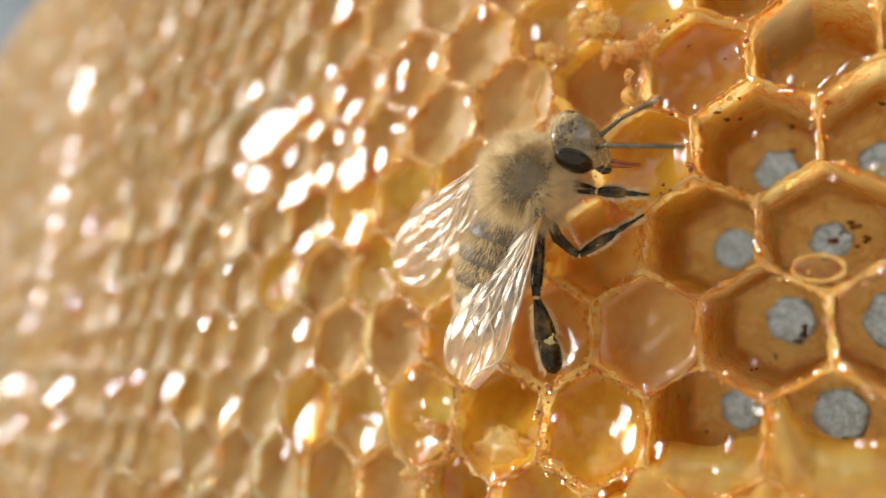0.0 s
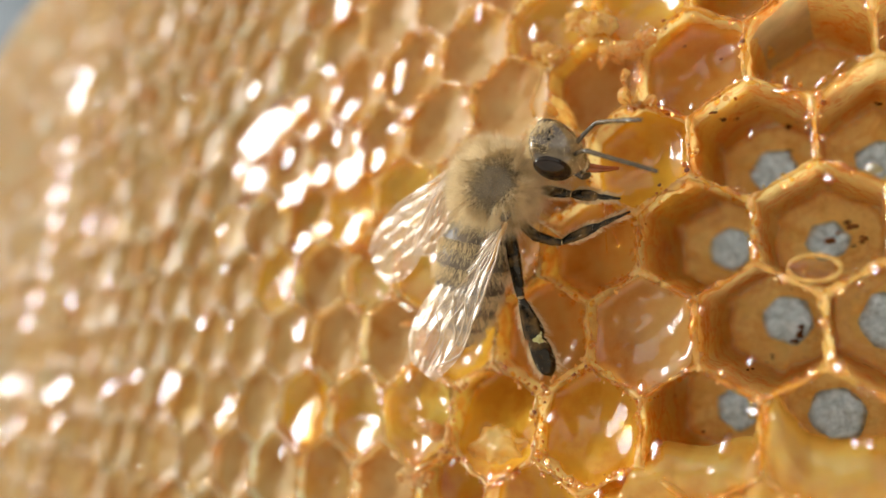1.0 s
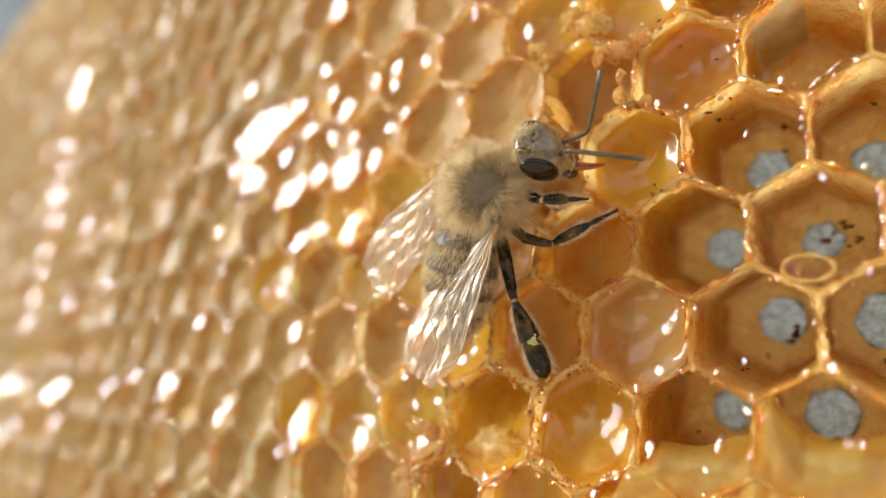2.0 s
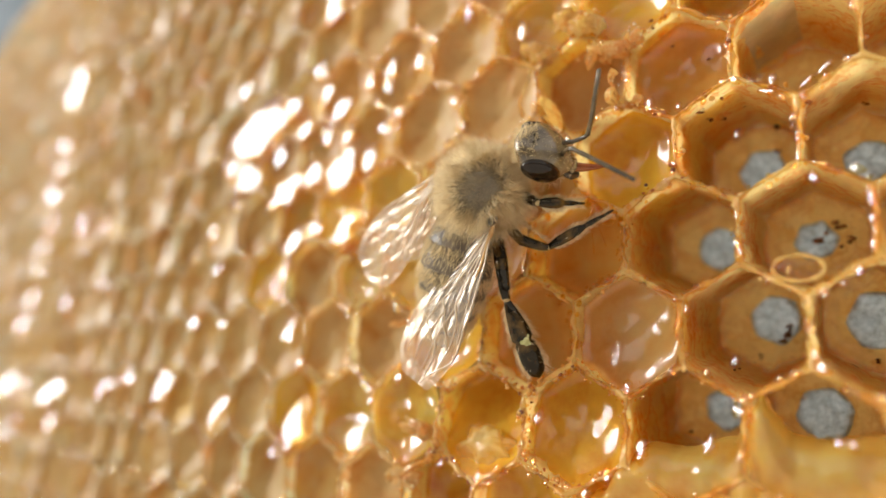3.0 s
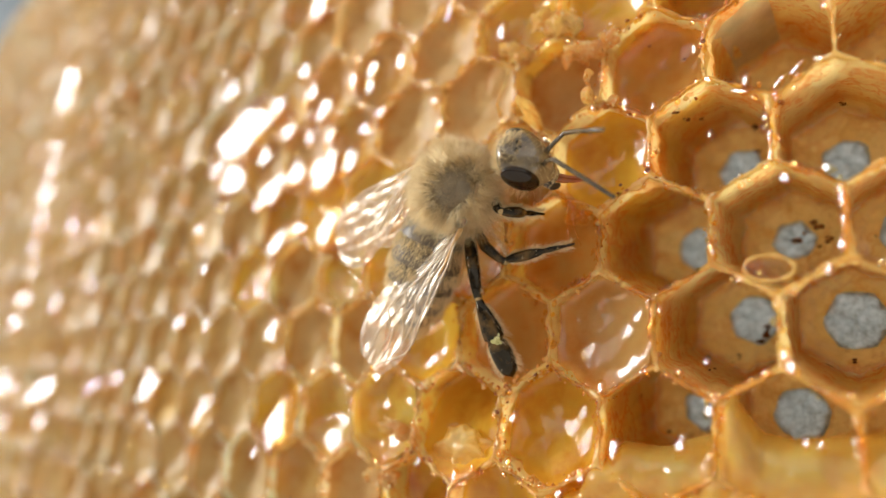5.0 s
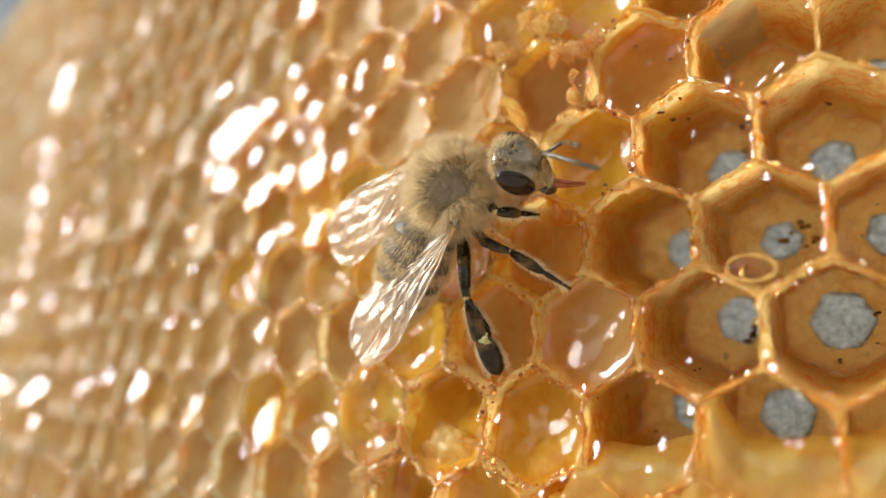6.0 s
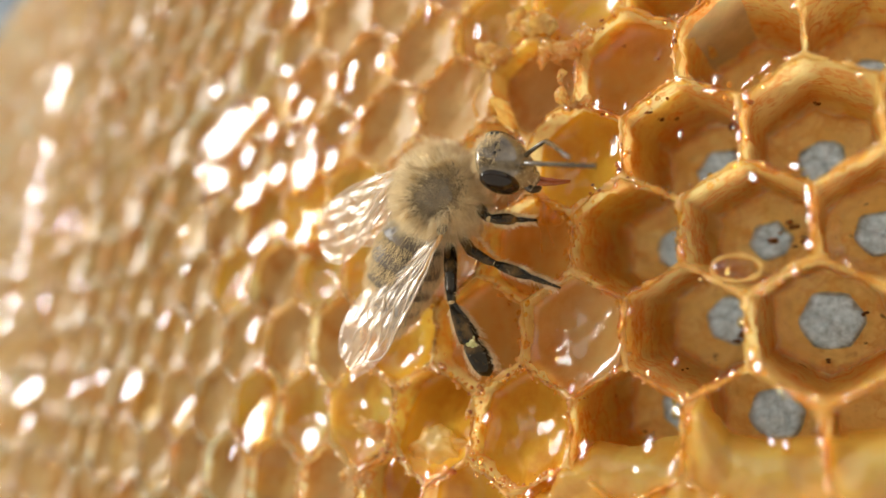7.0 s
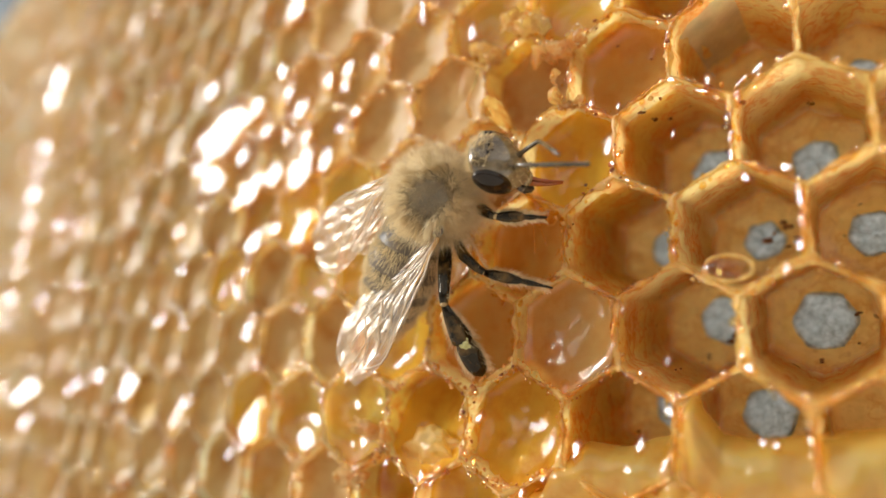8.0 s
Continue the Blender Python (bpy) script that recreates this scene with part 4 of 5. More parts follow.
MORE_DROPS = ((3.2, 12.8, 0.48), (-0.7, 15.8, 0.55), (6.7, -12.6, 0.24), (5.5, -13.4, 0.24), (-3.0, -12.1, 0.22), (-0.6, -12.8, 0.27), (0.6, -12.6, 0.21), (12.9, -7.6, 0.16),
    (14.3, 3.0, 0.15), (17.1, 0.2, 0.22), (18.2, -4.2, 0.24))


def build_pools():
    rng = random.Random(3)
    for x, z, r in NEAR_POOLS:
        build_pool(x, z, r * (1.15 if r > 1.5 else 1.6), rng, 0.04, 22)
    for x, z, r in LOW_POOLS:
        build_pool(x, z, r * 1.2, rng, 0.07)
    for x, z, r in FAR_POOLS:
        build_pool(x, z, r * 1.0, rng, 0.08, 60)
    for x, z, r in DROPS + MORE_DROPS:
        build_pool(x, z, r * 1.45, rng, 0.06, 80, POOL, "honey_drop", "small clear drop of honey clinging to a wax rim")


# narrow runs of honey along the crests of the nearer rims: ends in x, z, and half width
RUNS = ((14.25, 6.06, 14.65, 5.71, 0.12), (15.35, 5.06, 16.28, 4.54, 0.08), (16.97, 4.68, 17.80, 5.10, 0.08), (17.80, 5.10, 18.63, 5.53, 0.08), (18.55, 0.40, 18.98, 0.17, 0.15),
    (19.14, -0.75, 19.05, -1.67, 0.11), (19.04, -1.87, 18.99, -2.24, 0.13), (18.90, -2.97, 18.88, -3.53, 0.15), (13.86, -0.51, 13.80, -1.28, 0.09),
    (13.52, -1.97, 13.91, -2.93, 0.10), (8.40, 6.13, 8.76, 5.92, 0.18), (16.78, 2.60, 16.70, 1.90, 0.08), (16.68, 1.75, 16.61, 1.02, 0.09),
    (11.12, 2.50, 11.30, 2.06, 0.08), (11.77, 1.35, 12.13, 0.92, 0.08), (17.39, 0.78, 17.75, 0.64, 0.10))


def build_run(x0, z0, x1, z1, w, seed):
    """A low ridge of honey, its skin tilted so that it glints in the sun."""
    cx, cz, half = (x0 + x1) / 2, (z0 + z1) / 2, math.hypot(x1 - x0, z1 - z0) / 2 + w
    ux, uz = (x1 - x0) / (2 * half - 2 * w), (z1 - z0) / (2 * half - 2 * w)
    glint_x, glint_z = glint_slope(cx, cz)
    top = crest_y(cx, cz) - 0.07
    loops = []
    for s in (1.0, 0.92, 0.8, 0.6, 0.35, 0.15):
        lp = []
        for k in range(28):
            q = 2 * math.pi * k / 28
            wide = w * 1.3 * (1 + 0.45 * noise.noise(Vector((math.cos(q) * 2.2 + seed, math.sin(q), seed))))
            a, b = s * half * math.cos(q), s * wide * math.sin(q)
            px, pz = a * ux - b * uz, a * uz + b * ux
            lp.append((cx + px, top + glint_x * px + glint_z * pz - 0.05 * w * (1 - s * s) + 0.3 * max(0.0, s - 0.8) / 0.2, cz + pz))
        loops.append(lp)
    v, f = rings(loops, (cx, top - 0.05 * w, cz))
    ob = piece("honey_run", v, [tuple(reversed(q)) for q in f], POOL)
    tagged(ob, "narrow glistening run of honey along a wax rim", "honey", "honey run over the comb")


build_pools()
for number, run in enumerate(RUNS):
    build_run(*run, number * 3.7)


def bead(x, y, z, r, flat, n=8, m=5, glint=True):
    gx, gz = glint_slope(x, z) if glint else (0.0, 0.0)
    loops = []
    for k in range(1, m):
        a = math.pi * k / m
        loops.append([(x + r * math.sin(a) * math.cos(q), y - r * flat * math.cos(a) + r * math.sin(a) * (gx * math.cos(q) + gz * math.sin(q)), z + r * math.sin(a) * math.sin(q)) for q in (2 * math.pi * i / n for i in range(n))])
    v, f = rings(loops, (x, y + r * flat, z), (x, y - r * flat, z))
    return v, f


def build_beads():
    """Fine droplets of honey along the rims."""
    rng = random.Random(21)
    out = []
    for i in range(-22, 10):
        for j in range(-34, 10):
            cx, cz = cell_centre(i, j)
            if not (-95 < cx < 26 and -20 < cz < 34 - 0.55 * cx and cz < 49 - 0.2 * cx):
                continue
            pts = corners(i, j)
            wet = 62 if -14 < cx < 8 else (26 if cx >= 8 else (16 if cx > -25 else 7))
            for _ in range(int(wet * (0.5 + rng.random()))):
                k, u = rng.randrange(6), rng.random()
                (ax, az), (bx, bz) = pts[k], pts[(k + 1) % 6]
                x, z = ax + (bx - ax) * u, az + (bz - az) * u
                pull = rng.uniform(0.0, 0.12)
                x, z = x + (cx - x) * pull, z + (cz - z) * pull
                r = 0.05 + 0.16 * rng.random() ** 3 + (0.06 if cx < -25 else 0)
                y = crest_y(x, z) + pull * 0.8
                out.append(bead(x, y + 0.04, z, r, rng.uniform(0.14, 0.34), 10, 8))
    # small splashes round the run honey
    for px, pz, pr in NEAR_POOLS:
        for _ in range(int(2 + 1.3 * pr)):
            q, d = rng.uniform(0, 2 * math.pi), pr * rng.uniform(0.7, 1.9)
            x, z = px + d * math.cos(q), pz + d * math.sin(q)
            out.append(bead(x, face_y(x, z) + 0.02, z, rng.uniform(0.12, 0.34), rng.uniform(0.12, 0.3), 12, 8))
    # larger drops clinging just inside the rims
    for i in range(-3, 6):
        for j in range(-5, 5):
            cx, cz = cell_centre(i, j)
            if not (-12 < cx < 14 and -16 < cz < 12):
                continue
            pts = corners(i, j)
            for _ in range(rng.randint(0, 3)):
                k, u, pull = rng.randrange(6), rng.uniform(0.1, 0.9), rng.uniform(0.03, 0.09)
                (ax, az), (bx, bz) = pts[k], pts[(k + 1) % 6]
                x, z = (ax + (bx - ax) * u) * (1 - pull) + cx * pull, (az + (bz - az) * u) * (1 - pull) + cz * pull
                out.append(bead(x, face_y(x, z) + 0.12, z, rng.uniform(0.13, 0.26), rng.uniform(0.2, 0.45), 16, 10))
    # thin runs of honey along some of the rims
    for i in range(-8, 8):
        for j in range(-8, 6):
            cx, cz = cell_centre(i, j)
            if not (-16 < cx < 25 and -18 < cz < 20):
                continue
            pts = corners(i, j)
            for k in range(3):
                thick = 1.7 if cx > 8 else 1.0
                if rng.random() < 0.45 / thick:
                    continue
                (ax, az), (bx, bz) = pts[k], pts[(k + 1) % 6]
                u0 = rng.uniform(0.0, 0.5 / thick)
                u1 = min(1.0, u0 + rng.uniform(0.2, 0.6) * thick)
                line, rad = [], []
                for e in range(9):
                    u = u0 + (u1 - u0) * e / 8
                    x, z = ax + (bx - ax) * u, az + (bz - az) * u
                    x, z = x + 0.10 * nz3(x, 7.0, z, 1.6), z + 0.10 * nz3(x, 17.0, z, 1.6)
                    y = crest_y(x, z) + 0.14 * nz3(x, 9.0, z, 4.0)
                    line.append((x, y + 0.02, z))
                    rad.append(0.10 * thick * (0.35 + math.sin(math.pi * e / 8)) * (0.8 + 0.6 * nz3(x, 3.0, z, 2.0)))
                out.append(tube(line, rad, 8))
    v, f = joined(out)
    piece("honey_bead", v, f, DROP, comb, "tiny glistening honey droplets along the rims", kind="stuff")


build_beads()


def build_granules():
    """Crumbled wax along the chewed rims."""
    rng = random.Random(31)
    out = []
    for i in range(-8, 8):
        for j in range(-10, 7):
            cx, cz = cell_centre(i, j)
            if not (-22 < cx < 26 and -20 < cz < 24):
                continue
            pts = corners(i, j)
            rough = 0.22 + 1.43 * math.exp(-((cx - 1) / 8.0) ** 2)
            for _ in range(int(80 * rough)):
                k, u = rng.randrange(6), rng.random()
                (ax, az), (bx, bz) = pts[k], pts[(k + 1) % 6]
                x, z = ax + (bx - ax) * u, az + (bz - az) * u
                if nz3(x, 40.0, z, 0.5) < rng.uniform(-0.5, 0.35):
                    continue
                pull = abs(rng.gauss(0, 0.07))
                x, z = x + (cx - x) * pull, z + (cz - z) * pull
                y = crest_y(x, z) + 0.14 * nz3(x, 9.0, z, 4.0) + pull * 2.2
                r = 0.035 + 0.12 * rng.random() ** 3
                v, f = bead(x, y, z, r, rng.uniform(0.5, 0.9), 7, 5, False)
                seed = rng.uniform(0, 90)
                v = [tuple(Vector(p) + noise.noise_vector(Vector(p) * (0.5 / r) + Vector((seed, 0, 0))) * r * 0.8) for p in v]
                out.append((v, f))
    v, f = joined(out)
    piece("wax_granule", v, f, GRANULE, comb, "crumbled straw to red-brown wax along the chewed rims", kind="stuff")


build_granules()


# ---- torn wax, curls and crumbs ----
def lump(pts, radii, seed, n=30, m=16):
    """A ragged ridge of torn wax along points."""
    line, rad = [], []
    for k in range(len(pts) - 1):
        for e in range(m):
            u = e / m
            r = radii[k] * (1 - u) + radii[k + 1] * u
            p = [pts[k][c] * (1 - u) + pts[k + 1][c] * u for c in range(3)]
            line.append((p[0], p[1] + 0.3 + 0.35 * r * noise.noise(Vector((seed, (k + u) * 0.9, 2.0))), p[2] + 0.5 * r * noise.noise(Vector((seed, (k + u) * 1.0, 7.0)))))
            rad.append(r * (0.85 + 0.5 * noise.noise(Vector((seed, (k + u) * 1.3, 4.0)))))
    rad[0], rad[-1] = rad[0] * 0.4, rad[-1] * 0.4
    v, f = tube(line, rad, n)
    out = []
    for x, y, z in v:
        q = Vector((x, y, z))
        w = noise.noise_vector(q * 1.9 + Vector((seed, 0, 0))) * 0.45 + noise.noise_vector(q * 4.2) * 0.12
        out.append(tuple(q + w))
    return out, f


def flap(a, b, c, height, seed, n=14, m=8):
    """A thin upright scrap of wall between a, b and c with a ragged free edge."""
    verts, faces = [], []
    for layer in (0.0, 0.12):
        for i in range(n + 1):
            u = i / n
            base = Vector(a) * (1 - u) ** 2 + Vector(b) * 2 * u * (1 - u) + Vector(c) * u * u
            top = height * (0.55 + 0.75 * noise.noise(Vector((u * 5 + seed, seed, 0))) + 0.25 * noise.noise(Vector((u * 14 + seed, 1.0, 0)))) * math.sin(math.pi * (0.12 + 0.76 * u))
            for k in range(m + 1):
                w = k / m
                verts.append((base.x + layer * (1 - 0.6 * w) + 0.25 * w * nz3(u * 3, w * 2, seed, 1), base.y + 0.8 - w * (0.8 + max(0.1, top)),
                              base.z + layer * 0.5 + 0.3 * w * nz3(u * 4, w * 3, seed + 5, 1)))
    c0 = (n + 1) * (m + 1)
    for i in range(n):
        for k in range(m):
            q = i * (m + 1) + k
            faces.append((q, q + 1, q + m + 2, q + m + 1))
            faces.append((c0 + q + m + 1, c0 + q + m + 2, c0 + q + 1, c0 + q))
        q = i * (m + 1) + m
        faces.append((q, c0 + q, c0 + q + m + 1, q + m + 1))
    return verts, faces


def build_torn_wax():
    rng = random.Random(17)
    for pts, rad, seed in ((((5.5, -1.3, 12.4), (6.4, -1.5, 12.1), (7.3, -1.4, 11.6), (8.4, -1.1, 11.0)), (0.55, 0.75, 0.7, 0.5), 1.0),
                           (((7.0, -0.7, 10.0), (8.0, -0.8, 9.6), (9.2, -0.7, 9.7), (10.3, -0.5, 10.1)), (0.5, 0.62, 0.6, 0.45), 2.0),
                           (((8.5, -0.5, 6.1), (8.6, -1.0, 6.7), (8.75, -1.4, 7.3), (8.9, -1.7, 7.7)), (0.34, 0.30, 0.26, 0.20), 6.0),
                           (((8.7, -0.4, 6.2), (9.4, -0.45, 6.3), (10.0, -0.3, 6.0)), (0.24, 0.26, 0.22), 7.0),
                           (((3.4, -1.1, 11.7), (4.1, -1.2, 11.1), (4.8, -1.0, 10.4)), (0.5, 0.6, 0.45), 3.0),
                           (((-7.0, -1.5, -12.8), (-5.9, -1.7, -13.0), (-4.7, -1.6, -13.1)), (0.45, 0.55, 0.5), 4.0),
                           (((-6.0, -1.4, -9.9), (-4.9, -1.5, -10.1), (-3.9, -1.5, -10.7)), (0.35, 0.42, 0.4), 5.0)):
        v, f = lump(pts, [r * 0.85 for r in rad], seed)
        torn = piece("torn_wax", v, f, TORN, comb, "crumbly lump of torn amber wax")
        grains = []
        for _ in range(55 if rad[0] > 0.34 else 22):
            k = rng.randrange(len(pts) - 1)
            u = rng.random()
            c = [pts[k][e] * (1 - u) + pts[k + 1][e] * u + rng.gauss(0, 0.52) * rad[k] for e in range(3)]
            r = 0.04 + 0.11 * rng.random() ** 2.5
            gv, gf = bead(c[0], c[1] + 0.25, c[2], r, rng.uniform(0.6, 1.0), 8, 6, False)
            o = Vector((rng.uniform(0, 90), 0, 0))
            grains.append(([tuple(Vector(p) + noise.noise_vector(Vector(p) * (0.55 / r) + o) * r * 0.8) for p in gv], gf))
        gv, gf = joined(grains)
        piece("wax_grain", gv, gf, PALE_GRANULE, torn, "pale wet crumbs of wax", kind="stuff")
    for a, b, c, h, seed in (((5.3, -1.0, 5.7), (5.3, -1.0, 6.6), (4.6, -1.0, 7.8), 2.3, 8.0),
                             ((-7.3, -1.3, -3.9), (-6.0, -1.3, -3.6), (-4.8, -1.3, -4.3), 0.6, 12.0)):
        v, f = flap(a, b, c, h, seed)
        piece("wax_flap", v, f, TORN, comb, "thin ragged scrap of torn cell wall")
    v, f = tube([(3.75, -1.2, 9.9), (3.7, -1.36, 9.2), (3.35, -1.45, 8.5), (3.05, -1.43, 7.86), (3.1, -1.1, 7.2)], [0.11, 0.07, 0.05, 0.08, 0.14], 8)
    piece("wax_thread", v, f, TORN, comb, "thin thread of pulled wax")
    for pts, r in ((((6.9, -0.1, 0.4), (7.2, -0.7, 0.6), (7.3, -1.3, 0.9)), (0.55, 0.30, 0.04)), (((7.5, -0.2, 0.2), (7.7, -0.7, 0.15), (8.0, -1.1, 0.3)), (0.45, 0.24, 0.04)),
                   (((6.6, -0.3, 1.2), (6.7, -0.9, 1.5), (6.6, -1.5, 1.7)), (0.24, 0.12, 0.03)), (((7.2, -1.2, 0.7), (7.0, -1.0, -0.4), (6.8, -0.6, -1.6)), (0.05, 0.025, 0.05)),
                   (((7.4, -1.0, 0.6), (7.3, -0.9, -0.3), (7.4, -0.4, -1.3)), (0.05, 0.022, 0.05))):
        v, f = tube(pts, r, 8)
        piece("honey_thread", v, f, DROP, comb, "clear pulled peak of honey on a rim")
    ring = [(-10.2 + 1.0 * math.cos(q), -2.15 - 0.25 * math.sin(q), -0.7 + 1.5 * math.sin(q)) for q in (radians(80 + 26 * k) for k in range(9))]
    v, f = tube(ring, [0.2, 0.28, 0.3, 0.28, 0.3, 0.32, 0.3, 0.26, 0.18], 10)
    piece("wax_curl", v, f, TORN, comb, "curled lip of pale wax")


def build_oval_film():
    """A swollen web of wax with a drop of honey caught in it."""
    cx, cy, cz = 16.0, 0.42, -3.8
    ring = [(cx + 1.0 * math.cos(q), cy + 0.12 * math.cos(q) - 0.1, cz + 0.58 * math.sin(q) - 0.1 * math.cos(q)) for q in (2 * math.pi * k / 20 for k in range(21))]
    v, f = tube(ring, [0.09 + 0.03 * math.sin(k * 1.9) for k in range(20)] + [0.09], 10)
    web = piece("wax_web", v, f, RIM, comb, "swollen wax bridge between two cells")
    loops = [[(cx + s * 0.98 * math.cos(q), cy + 0.12 * s * math.cos(q) - 0.1 - 0.22 * (1 - s * s), cz + s * (0.56 * math.sin(q) - 0.1 * math.cos(q)))
              for q in (2 * math.pi * k / 20 for k in range(20))] for s in (1.0, 0.8, 0.55, 0.3)]
    v, f = rings(loops, (cx, cy - 0.32, cz))
    piece("honey", v, [tuple(reversed(q)) for q in f], POOL, web, "honey drop caught in the wax bridge")


def build_crumbs():
    rng = random.Random(8)
    spots = ((12.4, 11.5, -5.2), (12.2, 11.5, -5.3), (12.6, 11.8, -4.6), (12.5, 11.6, -4.9), (10.9, 10.4, -6.5), (10.95, 11.0, -6.2), (11.4, 5.4, -7.5), (12.3, 1.6, 5.45),
             (12.1, 3.5, 5.9), (12.4, 5.3, 6.45), (14.05, 9.3, 6.9), (13.5, 11.3, 6.2), (18.65, 9.3, 6.85), (14.7, 12.4, 0.4), (15.4, 12.1, 0.8), (16.0, 12.0, 0.9),
             (15.85, 12.1, -0.1), (16.5, 11.8, 0.1), (15.8, 11.95, 1.15), (18.45, 12.0, -5.9), (18.8, 12.1, -4.5), (16.7, 11.7, -6.8), (12.75, 2.3, 8.8),
             (11.1, 2.2, 10.05), (7.3, 8.9, -10.5), (9.8, -0.45, 1.3))
    for k, (x, y, z) in enumerate(spots):
        v, f = [], []
        for m in range(rng.randint(1, 3)):
            o = [rng.uniform(-0.14, 0.14) for _ in range(3)]
            r = rng.uniform(0.045, 0.095) * (1.7 if k < 4 or 13 <= k <= 18 else 1.0)
            ev, ef = egg(x + o[0], y + o[1], z + o[2], r * rng.uniform(1, 2), r, r * rng.uniform(0.7, 1.3), 8, 6, 0.8)
            v, f = joined([(v, f), (ev, [tuple(reversed(q)) for q in ef])])
        piece("crumb", v, f, RUST_CRUMB if 13 <= k <= 18 else CRUMB, comb, "dark brown crumb stuck in a cell")


def build_honey_chunk():
    """A folded lump of pale honey caught in the lower half of a torn cell."""
    def folded(p):
        return p * (1.25 - 0.9 * abs(nz3(p.x, p.y, p.z, 0.9)) - 0.3 * abs(nz3(p.x, p.y + 7.0, p.z, 2.0)))
    v, f = egg(-0.6, 0.0, -11.2, 1.95, 0.70, 1.0, 48, 32, 0.0, folded)
    piece("honey_lump", v, [tuple(reversed(q)) for q in f], PALE_HONEY, comb, "folded lump of pale yellow honey")


def build_honey_sheet():
    """Yellow honey that has filled and overrun the lower cells; its upper lip rolls back into them."""
    edge = ((4.5, -14.4), (6.0, -13.4), (7.4, -12.0), (8.6, -11.5), (10.3, -11.7), (12.3, -11.2), (13.1, -10.0), (13.7, -9.2), (14.1, -10.2), (14.7, -11.1),
            (16.0, -11.4), (18.1, -11.3), (21.0, -11.0), (26.0, -11.2))
    roll = ((1.7, 0.14), (1.2, 0.06), (0.8, -0.02), (0.35, -0.18), (0.1, -0.45), (0.0, -0.9))
    nx, rows = 110, [(d, dz) for d, dz in roll] + [(0.0, -0.9 - 0.28 * k) for k in range(1, 30)]
    v = []
    for d, dz in rows:
        for k in range(nx + 1):
            x = edge[0][0] + (edge[-1][0] - edge[0][0]) * k / nx
            e = next(q for q in range(len(edge) - 1) if x <= edge[q + 1][0] + 1e-6)
            u = (x - edge[e][0]) / (edge[e + 1][0] - edge[e][0])
            u = u * u * (3 - 2 * u)
            z = edge[e][1] * (1 - u) + edge[e + 1][1] * u + dz + 0.12 * nz3(x, 2.0, dz, 0.9)
            wave = 0.55 * nz3(x, 3.0, z, 0.42) - 0.45 * abs(nz3(x, 8.0, z, 0.75)) + 0.10 * nz3(x, 5.0, z, 1.8)
            v.append((x + TILT[0] * d, face_y(x, z) + 0.16 + d + wave, z + TILT[1] * d))
    w = nx + 1
    f = [(r * w + k, r * w + k + 1, (r + 1) * w + k + 1, (r + 1) * w + k) for r in range(len(rows) - 1) for k in range(nx)]
    piece("honey_sheet", v, f, SHEET, comb, "golden yellow honey overrunning the lower cells")


build_honey_chunk()
build_honey_sheet()
build_torn_wax()
build_oval_film()
build_crumbs()


# ---- what moves: the bee, her head, abdomen, wings, legs and antennae; places in millimetres on the comb ----
BODY = ((0, 4.29, 1.68, 42.31), (0.5, 3.72, 1.74, 36.53), (1, 2.66, 1.88, 38.98), (1.5, 2.22, 1.8, 42.88), (3, 2.65, 1.63, 40.04),
    (3.5, 3.24, 1.58, 36.19), (4, 2.76, 1.98, 35.02), (4.5, 2.47, 1.8, 33), (6, 3.25, 1.67, 29.06), (6.5, 3.51, 1.51, 28.16), (7, 3.3, 1.31, 27.58),
    (7.5, 3.17, 1.35, 30.24), (8, 3.42, 1.1, 30.15))
# the head: place on the comb and the dip of the face, degrees
HEAD = ((0, 7.20, 3.03, 22), (0.5, 6.96, 2.65, 22), (1, 6.18, 2.94, 19), (1.5, 5.61, 3.11, 16), (3, 6.19, 2.84, 15), (3.5, 6.88, 2.43, 20),
    (4, 6.61, 2.57, 20), (4.5, 6.48, 2.56, 20), (6, 7.27, 1.87, 20), (6.5, 7.54, 1.81, 21), (7, 7.10, 1.97, 19), (7.5, 7.01, 2.13, 18), (8, 7.10, 1.98, 20))
ABDOMEN_TIP = ((0, -0.55, -2.2, -6.77), (0.5, -1.01, -2.2, -6.43), (1, -0.77, -2.2, -6.6), (1.5, -1.04, -2.2, -6.27), (3, -1.41, -2.2, -6.15),
    (3.5, -1.48, -2.2, -6.08), (4, -1.84, -2.2, -5.89), (4.5, -2.11, -2.2, -5.77), (6, -3.28, -2.2, -5.98), (6.5, -2.85, -2.2, -6.02),
    (7, -2.71, -2.2, -6.16), (7.5, -2.4, -2.2, -6.25), (8, -2.44, -2.2, -6.37))
RIGHT_WING_TIP = ((0, 0.34, -4.6, -8.67), (0.5, -1.29, -4.6, -8.34), (1, -2.14, -4.6, -8.12), (1.5, -1.89, -4.6, -8.25), (3, -1.43, -4.6, -8.21),
    (3.5, -1.47, -4.6, -8.15), (4, -2.5, -4.6, -7.8), (4.5, -3.09, -4.6, -7.82), (6, -3.63, -4.6, -7.61), (6.5, -3.21, -4.6, -7.61),
    (7, -3.19, -4.6, -7.76), (7.5, -2.85, -4.6, -8.02), (8, -2.82, -4.6, -8.29))
